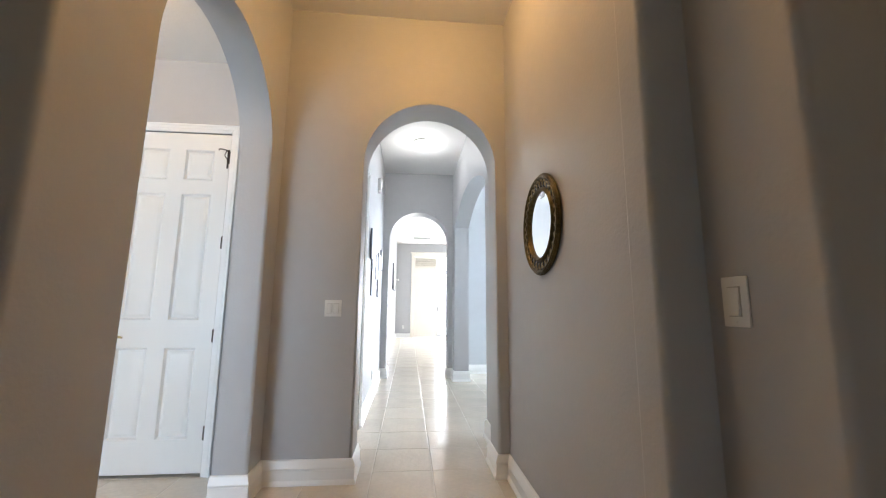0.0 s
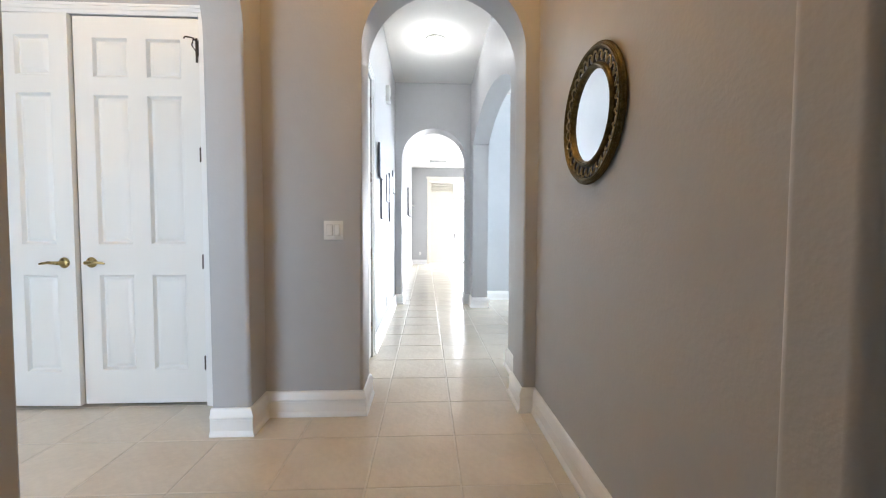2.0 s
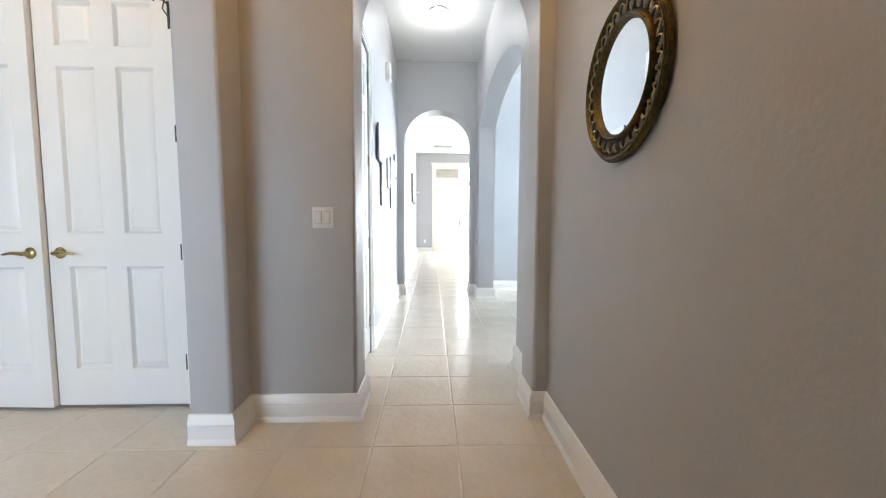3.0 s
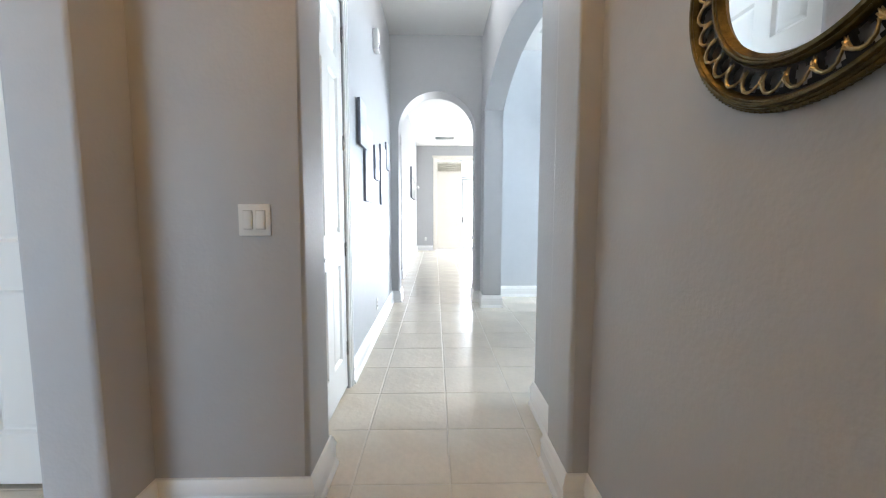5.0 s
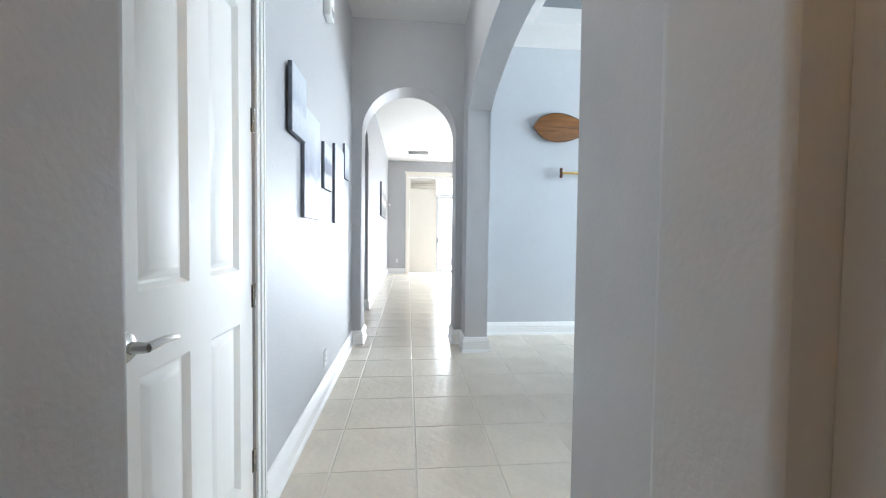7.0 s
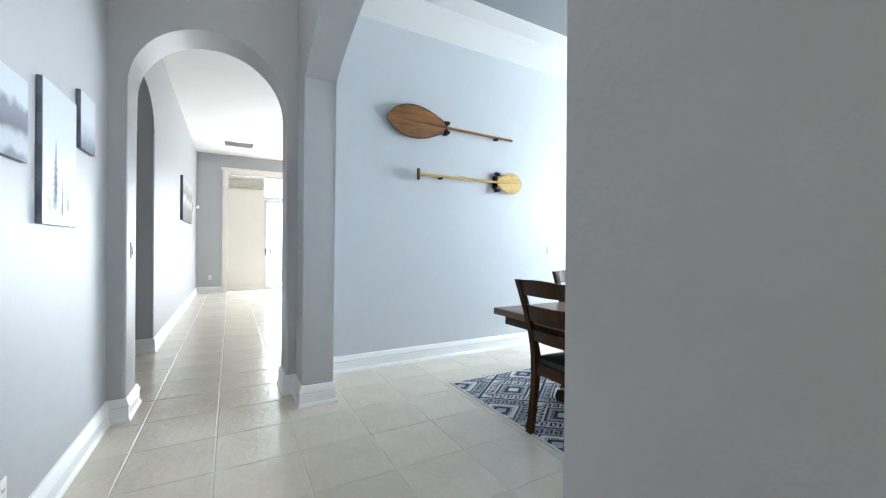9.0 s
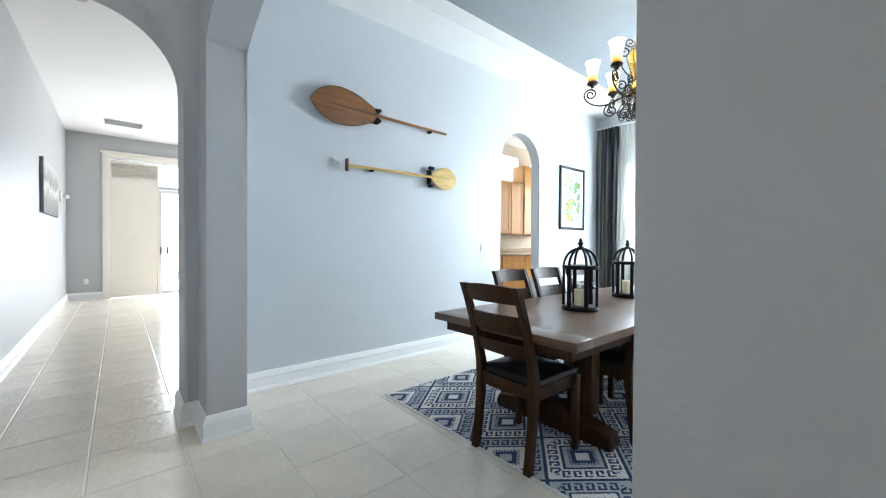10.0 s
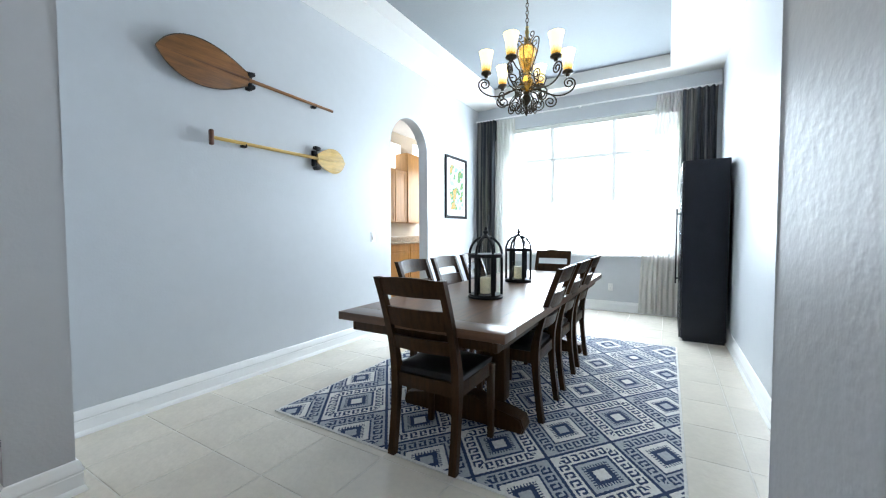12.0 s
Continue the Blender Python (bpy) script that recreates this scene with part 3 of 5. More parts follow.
wall_plate("light_switch", (-0.499, YA, 1.146), 0, 2, "white double rocker switch plate on grey wall")
wall_plate("light_switch", (0.785, 0.787, 1.188), -90, 1, "white single rocker switch plate on grey wall")
wall_plate("light_switch", (3.86, YN, 1.17), 0, 1, "white single switch plate on dining room wall")
wall_plate("light_switch", (-0.32, 6.56, 1.15), 90, 1, "white single switch plate inside the archway")
wall_plate("wall_outlet", (XL, 5.09, 0.285), 90, 1, "white wall outlet above the skirting", True)
wall_plate("wall_outlet", (XE, 4.47, 0.37), -90, 1, "white wall outlet below the window", True)
wall_plate("wall_outlet", (-0.16, YF, 0.38), 0, 1, "white wall outlet on the far wall", True)

# ---- round mirror ----


def ring(bm, y_profile, n=72):
    """Turns (radius, out) pairs round the mirror's axis, out of the wall along -x."""
    loops = []
    for r, d in y_profile:
        loops.append([bm.verts.new((-d, r * math.cos(2 * math.pi * i / n), r * math.sin(2 * math.pi * i / n))) for i in range(n)])
    for a, b in zip(loops, loops[1:]):
        for i in range(n):
            bm.faces.new([a[i], a[(i + 1) % n], b[(i + 1) % n], b[i]])
    return loops


mirror = thing("wall_mirror", (0.755, 1.960, 1.616), "round wall mirror in a dark frame with antique gold loops", "mirror")
bm = bmesh.new()
ring(bm, [(0.272, 0.0), (0.290, 0.004), (0.292, 0.014), (0.288, 0.020), (0.286, 0.019), (0.284, 0.025), (0.281, 0.024), (0.279, 0.030), (0.275, 0.030),
          (0.273, 0.026), (0.270, 0.027), (0.267, 0.022), (0.263, 0.016), (0.262, 0.006)], 96)
part("outer_rim", bm, GOLD, mirror, "ridged worn antique gold rim")
bm = bmesh.new()
for i in range(150):
    a = 2 * math.pi * i / 150
    c, sn = math.cos(a), math.sin(a)
    c2, s2 = math.cos(a + 0.03), math.sin(a + 0.03)
    add_tube(bm, [(-0.006, 0.2905 * c, 0.2905 * sn), (-0.017, 0.2915 * c2, 0.2915 * s2)], 0.0022, 4)
part("rope_edge", bm, GOLD, mirror)
UNITS, STEPS, BANDS = 30, 14, 8
bm = bmesh.new()
web = [[bm.verts.new((-0.012, r * math.cos(t), r * math.sin(t))) for r in [0.206 + 0.059 * k / BANDS for k in range(BANDS + 1)]]
       for t in [2 * math.pi * i / (UNITS * STEPS) for i in range(UNITS * STEPS)]]
for i in range(UNITS * STEPS):
    u = (i % STEPS + 0.5) / STEPS
    for k in range(BANDS):
        v = (k + 0.5) / BANDS
        if ((u - 0.42 - 0.25 * (0.55 - v)) / 0.27) ** 2 + ((v - 0.55) / 0.27) ** 2 < 1:   # the pierced openings
            continue
        j = (i + 1) % (UNITS * STEPS)
        bm.faces.new([web[i][k], web[j][k], web[j][k + 1], web[i][k + 1]])
for v in [v for v in bm.verts if not v.link_faces]:
    bm.verts.remove(v)
part("pierced_band", bm, BLACK, mirror, "black band with pierced openings")
bm = bmesh.new()
ring(bm, [(0.216, 0.008), (0.215, 0.020), (0.212, 0.024), (0.210, 0.022), (0.207, 0.029), (0.203, 0.029), (0.201, 0.025), (0.197, 0.026), (0.193, 0.018), (0.188, 0.010)], 96)
part("inner_rim", bm, GOLD, mirror, "ridged worn antique gold inner rim")


def on_band(i, u, r, out):
    t = 2 * math.pi * (i + u) / UNITS
    return (-out, r * math.cos(t), r * math.sin(t))


for i in range(UNITS):
    bm = bmesh.new()
    wave = [(-0.05, 0.226), (0.06, 0.240), (0.22, 0.253), (0.42, 0.2585), (0.62, 0.257), (0.80, 0.249), (0.95, 0.237), (1.04, 0.226)]
    add_tube(bm, [on_band(i, u, r, 0.018 + 0.004 * math.sin(math.pi * k / 7)) for k, (u, r) in enumerate(wave)], 0.003, 6,
             [0.0016, 0.0024, 0.0031, 0.0035, 0.0036, 0.0036, 0.0032, 0.0016])
    for du, dr in ((0.20, -0.008), (0.15, -0.015), (0.06, -0.020), (-0.03, -0.018)):
        add_tube(bm, [on_band(i, 0.86, 0.246, 0.019), on_band(i, 0.86 + du * 0.6, 0.243 + dr * 0.4, 0.022), on_band(i, 0.90 + du, 0.240 + dr, 0.017)], 0.003, 5,
                 [0.0034, 0.0028, 0.0008])
    part("leaf_scroll", bm, GOLD_BRIGHT, mirror, "gilt leaf scroll")
bm = bmesh.new()
bm.faces.new([bm.verts.new((-0.012, 0.196 * math.cos(-2 * math.pi * i / 64), 0.196 * math.sin(-2 * math.pi * i / 64))) for i in range(64)])
part("mirror_glass", bm, MIRROR, mirror, "silvered mirror glass")
mirror.scale = (0.95, 0.95, 0.95)

# ---- ceiling lamps ----


def dome_lamp(name, place, label, lit):
    lamp = thing(name, place, label, "ceiling lamp")
    bm = bmesh.new()
    add_lathe(bm, [(0.0, 0), (0.17, 0), (0.175, -0.012), (0.16, -0.03), (0.0, -0.03)], 40)
    part("canopy", bm, PLASTIC, lamp)
    bm = bmesh.new()
    add_lathe(bm, [(0.165, -0.028), (0.163, -0.05), (0.145, -0.085), (0.105, -0.112), (0.05, -0.125), (0.0, -0.128)], 40)
    ob = part("glass_dome", bm, lit, lamp, "lit glass dome")
    ob.visible_shadow = False
    bm = bmesh.new()
    add_lathe(bm, [(0.0, -0.118), (0.026, -0.122), (0.028, -0.128), (0.014, -0.134), (0.011, -0.142), (0.016, -0.150), (0.011, -0.160), (0.0, -0.166)], 18)
    part("finial", bm, BRASS, lamp, "small brass finial")
    return lamp


LAMPGLASS = glow("lit_opal_glass", (1.0, 0.97, 0.90), 6.0)
LAMPWARM = glow("lit_warm_opal_glass", (1.0, 0.72, 0.38), 4.0)
dome_lamp("ceiling_lamp", (0.17, 5.06, H_HALL), "flush white glass ceiling lamp with a brass finial", LAMPGLASS).scale = (0.68, 0.68, 0.9)
tagged(dome_lamp("ceiling_lamp", (0.1, 1.75, H_FOYER), "flush ceiling lamp with a warm lit glass dome", LAMPWARM))
dome_lamp("ceiling_lamp", (-1.95, 1.95, 3.07), "flush ceiling lamp with a warm lit glass dome", LAMPWARM)


def downlight(place):
    d = thing("recessed_light", place, "round white recessed ceiling light, lit", "recessed light", "living room downlights")
    bm = bmesh.new()
    add_lathe(bm, [(0.062, 0.002), (0.085, 0.0), (0.088, -0.004), (0.082, -0.007), (0.064, -0.005), (0.060, 0.0)], 28)
    part("trim_ring", bm, PLASTIC, d)
    bm = bmesh.new()
    add_lathe(bm, [(0.0, -0.001), (0.062, -0.001), (0.062, 0.0), (0.0, 0.0)], 24)
    part("lens", bm, LAMPGLASS, d)
    return d


downlight((0.926, 10.865, 3.448))
downlight((0.965, 13.0, 3.448))
det = thing("smoke_detector", (0.086, 8.21, 3.45), "round white smoke detector on the ceiling", "smoke detector")
bm = bmesh.new()
add_lathe(bm, [(0.0, 0), (0.068, 0), (0.07, -0.012), (0.06, -0.030), (0.03, -0.036), (0.0, -0.036)], 28)
part("body", bm, BEZEL, det)
vent = thing("ceiling_vent", (0.44, 12.87, 3.45), "rectangular white slatted air vent in the ceiling", "air vent")
bm = bmesh.new()
for lo, hi in (((-0.30, -0.23, -0.010), (0.30, -0.205, 0)), ((-0.30, 0.205, -0.010), (0.30, 0.23, 0)), ((-0.30, -0.205, -0.010), (-0.275, 0.205, 0)), ((0.275, -0.205, -0.010), (0.30, 0.205, 0))):
    add_box(bm, lo, hi, 0.002)
part("frame", bm, PLASTIC, vent)
# Flat sheet behind the slats, coloured dark for the shade of the duct.
part("duct_shade_sheet", boxed((-0.275, -0.205, -0.001), (0.275, 0.205, 0.0)), SLOT_SHADE, vent)
for k in range(15):
    part("slat", boxed((-0.274, -0.008, -0.001), (0.274, 0.008, 0.0005), m=pose(0, -0.189 + k * 0.027, -0.006, 40)), PLASTIC, vent)

# ---- hall pictures ----


def cloud_print(name, tones, scale, seed, amount=0.55, detail=6):
    """A misty grey-blue landscape print."""
    m = bpy.data.materials.new(name)
    m.use_nodes = True
    n, l = m.node_tree.nodes, m.node_tree.links
    b = n["Principled BSDF"]
    b.inputs["Roughness"].default_value = 0.35
    tc = n.new("ShaderNodeTexCoord")
    mp = n.new("ShaderNodeMapping")
    mp.inputs["Location"].default_value = (seed, seed * 2, 0)
    mp.inputs["Scale"].default_value = scale
    ns = n.new("ShaderNodeTexNoise")
    ns.inputs["Scale"].default_value, ns.inputs["Detail"].default_value = 3.0, detail
    sp = n.new("ShaderNodeSeparateXYZ")
    ma = n.new("ShaderNodeMath")
    ma.operation = "MULTIPLY_ADD"
    ma.inputs[1].default_value = amount
    ramp = n.new("ShaderNodeValToRGB")
    e = ramp.color_ramp.elements
    while len(e) < len(tones):
        e.new(0.5)
    for k, (p, c) in enumerate(tones):
        e[k].position, e[k].color = p, (*c, 1)
    l.new(tc.outputs["Generated"], mp.inputs[0]), l.new(mp.outputs[0], ns.inputs["Vector"])
    l.new(tc.outputs["Generated"], sp.inputs[0])
    l.new(ns.outputs[0], ma.inputs[0]), l.new(sp.outputs[2], ma.inputs[2])
    sub = n.new("ShaderNodeMath")
    sub.operation = "SUBTRACT"
    sub.inputs[1].default_value = amount / 2
    l.new(ma.outputs[0], sub.inputs[0]), l.new(sub.outputs[0], ramp.inputs[0]), l.new(ramp.outputs[0], b.inputs["Base Color"])
    return m


INK, SLATE, MIST, PAPER = (0.05, 0.065, 0.11), (0.15, 0.18, 0.26), (0.40, 0.45, 0.52), (0.58, 0.62, 0.66)
PRINTS = [cloud_print("print_misty_branches", [(0.0, MIST), (0.35, PAPER), (0.5, MIST), (0.8, PAPER)], (3, 3, 3), 1.0),
          cloud_print("print_cloud_over_lake", [(0.0, (0.20, 0.25, 0.32)), (0.12, (0.24, 0.29, 0.37)), (0.22, MIST), (0.31, (0.30, 0.34, 0.44)), (0.42, (0.14, 0.17, 0.26)), (0.58, (0.30, 0.34, 0.43)), (0.85, PAPER)], (1, 1.2, 1.0), 2.0, 0.22, 3),
          cloud_print("print_dark_tree", [(0.0, INK), (0.10, MIST), (0.25, MIST), (0.36, INK), (0.60, SLATE), (0.68, PAPER), (0.95, PAPER)], (0.6, 0.8, 0.8), 3.2, 0.36, 1),
          cloud_print("print_bare_tree", [(0.0, SLATE), (0.12, MIST), (0.30, PAPER), (0.6, PAPER), (0.9, PAPER)], (2, 2, 1), 4.1, 0.2, 3),
          cloud_print("print_pale_hill", [(0.0, INK), (0.12, SLATE), (0.3, MIST), (0.55, PAPER), (0.9, PAPER)], (2, 2, 1), 5.3, 0.2, 3)]
PINE = material("pine_ink", (0.24, 0.28, 0.35), 0.5, var=0.25, scale=9)
EDGE = material("canvas_dark_edge", (0.15, 0.165, 0.20), 0.5, var=0.4, scale=12)
for k, (y0, y1, z0, z1, word) in enumerate(((4.20, 4.455, 1.685, 2.02, "pale misty branches"), (4.465, 4.835, 1.278, 1.90, "a dark cloud over water"), (4.97, 5.225, 1.503, 1.82, "a dark tree"),
                                            (5.355, 5.755, 1.275, 1.90, "a pale bare tree"), (5.82, 6.065, 1.70, 2.007, "a pale hillside"))):
    cy, cz = (y0 + y1) / 2, (z0 + z1) / 2
    off = 0.012 if k == 0 else 0.0
    pic = thing("canvas_picture", (XL + off, cy, cz), "unframed wrapped canvas print of " + word, "picture", "canvas prints along the hall")
    w, h = (y1 - y0) / 2, (z1 - z0) / 2
    part("stretcher", boxed((0.001, -w, -h), (0.022, w, h), 0.003, 2), EDGE, pic, "dark canvas edge")
    part("print", boxed((0.0215, -w + 0.002, -h + 0.002), (0.0232, w - 0.002, h - 0.002)), PRINTS[k], pic, smooth=None)
    if k == 3:
        bm = bmesh.new()
        for ty0, tz0, tall in ((-0.06, -0.27, 0.34), (0.02, -0.28, 0.20), (0.09, -0.26, 0.15), (-0.13, -0.28, 0.12)):
            for q in range(9):
                u = q / 9
                half, zb = 0.16 * tall * (1 - u) + 0.003, tz0 + tall * (0.08 + 0.9 * u)
                bm.faces.new([bm.verts.new(p) for p in ((0.0236, ty0 - half, zb), (0.0236, ty0 + half * (0.8 + 0.2 * (q % 2)), zb + 0.004), (0.0236, ty0, zb + tall * 0.16))])
            bm.faces.new([bm.verts.new(p) for p in ((0.0236, ty0 - 0.004, tz0), (0.0236, ty0 + 0.004, tz0), (0.0236, ty0 + 0.002, tz0 + tall * 0.2), (0.0236, ty0 - 0.002, tz0 + tall * 0.2))])
        part("printed_pines", bm, PINE, pic, "misty slate pine trees", smooth=None)

chime = thing("door_chime", (XL, 5.08, 2.79), "small white plastic box high on the hall wall", "door chime")
bm = boxed((0, -0.06, -0.095), (0.055, 0.06, 0.095), 0.012, 3)
part("housing", bm, PLASTIC, chime)
for k in range(4):
    part("slot", boxed((0.0545, -0.04, -0.080 + k * 0.014), (0.0562, 0.04, -0.074 + k * 0.014)), EDGE, chime)

# ---- living room end ----
P_TREE = cloud_print("print_white_tree", [(0.0, (0.05, 0.05, 0.045)), (0.3, (0.16, 0.16, 0.14)), (0.5, (0.62, 0.60, 0.56)), (0.62, (0.12, 0.12, 0.11)), (0.9, (0.5, 0.5, 0.47))], (2, 3, 1), 7.0)
pic = thing("canvas_picture", (XV, 11.6, 1.98), "wide canvas picture of a white tree on dark ground", "picture")
part("stretcher", boxed((0.001, -0.80, -0.375), (0.040, 0.80, 0.375), 0.003), EDGE, pic)
part("print", boxed((0.0395, -0.797, -0.372), (0.0415, 0.797, 0.372)), P_TREE, pic, smooth=None)
sconce = thing("wall_ornament", (XV, 13.1, 2.02), "small white ornament fixed to the wall", "ornament")
bm = boxed((0.0, -0.05, -0.10), (0.03, 0.05, 0.10), 0.01)
add_lathe(bm, [(0.0, -0.04), (0.03, -0.03), (0.04, 0.0), (0.03, 0.03), (0.0, 0.04)], 12, (0.09, 0, 0))
add_tube(bm, [(0.02, 0, 0), (0.09, 0, 0)], 0.012)
part("body", bm, PLASTIC, sconce)

slider = thing("shuttered_sliding_door", (-0.15, YF, 0), "white framed sliding glass door with a closed louvred shutter panel", "sliding door")
bm = bmesh.new()
add_box(bm, (0.245, -0.04, 0), (0.36, 0.0, 3.08), 0.004)
add_box(bm, (0.215, -0.055, 3.065), (3.90, 0.0, 3.13), 0.006)
add_box(bm, (0.36, -0.04, 2.98), (3.80, 0.0, 3.066), 0.004)
add_box(bm, (3.80, -0.04, 0), (3.90, 0.0, 3.066), 0.004)
part("surround", bm, SHUTTER, slider)
shut = part("shutter_panel", boxed((0.362, 0.045, 0.02), (1.20, 0.060, 2.95), 0.003), SHUTTER, slider)
bm = bmesh.new()
add_box(bm, (0.362, -0.012, 0.02), (0.392, 0.012, 2.95), 0.003)
add_box(bm, (1.17, -0.012, 0.02), (1.20, 0.012, 2.95), 0.003)
add_box(bm, (0.392, -0.012, 0.02), (1.17, 0.012, 0.10), 0.003)
add_box(bm, (0.392, -0.012, 2.89), (1.17, 0.012, 2.95), 0.003)
part("stile", bm, SHUTTER, shut)
for k in range(40):
    z = 0.135 + k * 0.0695
    tilt = 34 if k >= 36 else 84
    part("louver", boxed((0.394, -0.004, -0.034), (1.168, 0.004, 0.034), 0.002, 1, pose(0, 0.002, z, tilt - 90)), SHUTTER, shut)
ALU = material("white_aluminium_frame", (0.70, 0.71, 0.72), 0.35, var=0.02)
for x0, x1, y in ((1.20, 2.45, 0.055), (2.40, 3.80, 0.095)):
    leaf = part("sliding_leaf", boxed((x0, y - 0.018, 0.02), (x0 + 0.06, y + 0.018, 2.39), 0.002), ALU, slider)
    bm = boxed((x1 - 0.06, y - 0.018, 0.02), (x1, y + 0.018, 2.39), 0.002)
    add_box(bm, (x0 + 0.06, y - 0.018, 0.02), (x1 - 0.06, y + 0.018, 0.10), 0.002)
    add_box(bm, (x0 + 0.06, y - 0.018, 2.32), (x1 - 0.06, y + 0.018, 2.39), 0.002)
    part("leaf_frame", bm, ALU, leaf)
    g = part("pane", boxed((x0 + 0.055, y - 0.003, 0.09), (x1 - 0.055, y + 0.003, 2.33)), PANE, leaf)
    g.visible_shadow = False
bm = boxed((1.225, 0.012, 0.93), (1.255, 0.04, 1.10), 0.004)
add_box(bm, (1.345, 0.012, 0.93), (1.375, 0.04, 1.10), 0.004)
part("pull_handle", bm, BLACK, slider, "black pull handle")
bm = boxed((1.20, 0.03, 2.40), (3.80, 0.10, 2.47), 0.003)
add_box(bm, (2.48, 0.04, 2.47), (2.56, 0.09, 2.98), 0.003)
part("transom_bar", bm, ALU, slider)
g = part("pane", boxed((1.20, 0.06, 2.47), (3.80, 0.066, 2.98)), PANE, slider)
g.visible_shadow = False

# unseen glazed openings behind the walk, added for daylight in study and foyer
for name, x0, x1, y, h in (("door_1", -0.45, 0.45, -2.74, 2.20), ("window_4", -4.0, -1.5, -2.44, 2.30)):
    w = tagged(thing(name, ((x0 + x1) / 2, y, 0), "unseen white framed full-height glazing added for daylight", "window"), kind="structure")
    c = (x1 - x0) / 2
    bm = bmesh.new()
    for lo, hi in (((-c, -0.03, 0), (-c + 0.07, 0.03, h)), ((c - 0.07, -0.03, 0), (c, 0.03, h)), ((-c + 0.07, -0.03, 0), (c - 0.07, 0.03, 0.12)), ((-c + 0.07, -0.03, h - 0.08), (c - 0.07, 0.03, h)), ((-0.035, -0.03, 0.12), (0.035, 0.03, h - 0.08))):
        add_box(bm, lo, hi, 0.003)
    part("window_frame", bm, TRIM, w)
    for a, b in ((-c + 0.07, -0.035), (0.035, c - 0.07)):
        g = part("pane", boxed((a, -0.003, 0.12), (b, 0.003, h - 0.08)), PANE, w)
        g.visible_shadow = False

# ---- outside ----
HAZE = glow("bright_hazy_sky", (0.95, 0.98, 1.0), 2.2)
b = structure("backdrop_east", boxed((16.0, -8.0, -0.5), (16.1, 18.0, 14.0)), HAZE, "bright hazy sky beyond the dining window", "backdrop")
b = structure("backdrop_north", boxed((-10.0, 24.0, -0.5), (15.0, 24.1, 14.0)), HAZE, "bright hazy sky beyond the sliding door", "backdrop")
LAWN = material("pale_sunlit_lawn", (0.16, 0.22, 0.08), 0.9, var=0.3, scale=4)
structure("ground", boxed((-60.0, -60.0, -0.32), (60.0, 60.0, -0.30)), LAWN, "sunlit lawn outside the house", "ground")
LEAF = material("hedge_leaf", (0.15, 0.20, 0.10), 0.6, var=0.3, scale=8, island=0.35)
nt = LEAF.node_tree
through_leaf, leaf_mix = nt.nodes.new("ShaderNodeBsdfTranslucent"), nt.nodes.new("ShaderNodeMixShader")
through_leaf.inputs[0].default_value, leaf_mix.inputs[0].default_value = (0.48, 0.55, 0.38, 1), 0.6
nt.links.new(nt.nodes["Principled BSDF"].outputs[0], leaf_mix.inputs[1]), nt.links.new(through_leaf.outputs[0], leaf_mix.inputs[2])
nt.links.new(leaf_mix.outputs[0], nt.nodes["Material Output"].inputs[0])
# Added slab; its pale colour stands in for the blown-out glare on the ground.
PALE_SLAB = material("pale_glare_slab", (0.62, 0.60, 0.56), 0.8, var=0.08, scale=3, bump=0.001, bump_scale=60)
structure("glare_slab", boxed((-4.0, 14.45, -0.30), (9.0, 23.9, -0.06)), PALE_SLAB, "pale slab added beyond the sliding door for the glaring ground", "patio")
for y0, y1 in ((3.6, 4.6), (4.75, 5.75)):
    hedge = thing("hedge", (11.0, (y0 + y1) / 2, -0.30), "low clipped green hedge outside the window", "hedge")
    bm = bmesh.new()
    rnd = random.Random(int(y0 * 10))
    w = (y1 - y0) / 2
    for _ in range(2600):
        c = Vector((rnd.uniform(-0.35, 0.35), rnd.uniform(-w, w), rnd.uniform(0.0, 1.07 + 0.08 * math.sin(rnd.uniform(0, 6)))))
        d, e = Vector((rnd.gauss(0, 1), rnd.gauss(0, 1), rnd.gauss(0, 1))).normalized() * 0.06, Vector((rnd.gauss(0, 1), rnd.gauss(0, 1), rnd.gauss(0, 1))).normalized() * 0.035
        bm.faces.new([bm.verts.new(c - d), bm.verts.new(c + e), bm.verts.new(c + d), bm.verts.new(c - e)])
    part("leaves", bm, LEAF, hedge, smooth=None)
    for k in range(6):
        y = -w + (k + 0.5) * 2 * w / 6
        bm = bmesh.new()
        add_tube(bm, [(0, y, 0), (0.02, y + 0.03, 0.4), (0, y + 0.1, 0.8)], 0.02, 6, [0.025, 0.018, 0.008])
        part("stem", bm, KOA_DARK, hedge)

# ---- dining window, curtains ----
window = tagged(thing("window_1", (XE + 0.09, 0, 0), "wide white-framed window in three lights, blown bright by daylight", "window"), kind="structure")
# Strong translucency makes the backlit bars glow, in place of the window's glare.
FRAME = material("white_vinyl_with_glare", (0.85, 0.85, 0.85), 0.4, var=0.01)
nt = FRAME.node_tree
lucent, blend = nt.nodes.new("ShaderNodeBsdfTranslucent"), nt.nodes.new("ShaderNodeMixShader")
lucent.inputs[0].default_value, blend.inputs[0].default_value = (1.0, 1.0, 1.0, 1), 0.82
nt.links.new(nt.nodes["Principled BSDF"].outputs[0], blend.inputs[1]), nt.links.new(lucent.outputs[0], blend.inputs[2])
nt.links.new(blend.outputs[0], nt.nodes["Material Output"].inputs[0])
bm = bmesh.new()
add_box(bm, (-0.03, WY0, WZ0), (0.03, WY0 + 0.05, WZ1), 0.003)
add_box(bm, (-0.03, WY1 - 0.05, WZ0), (0.03, WY1, WZ1), 0.003)
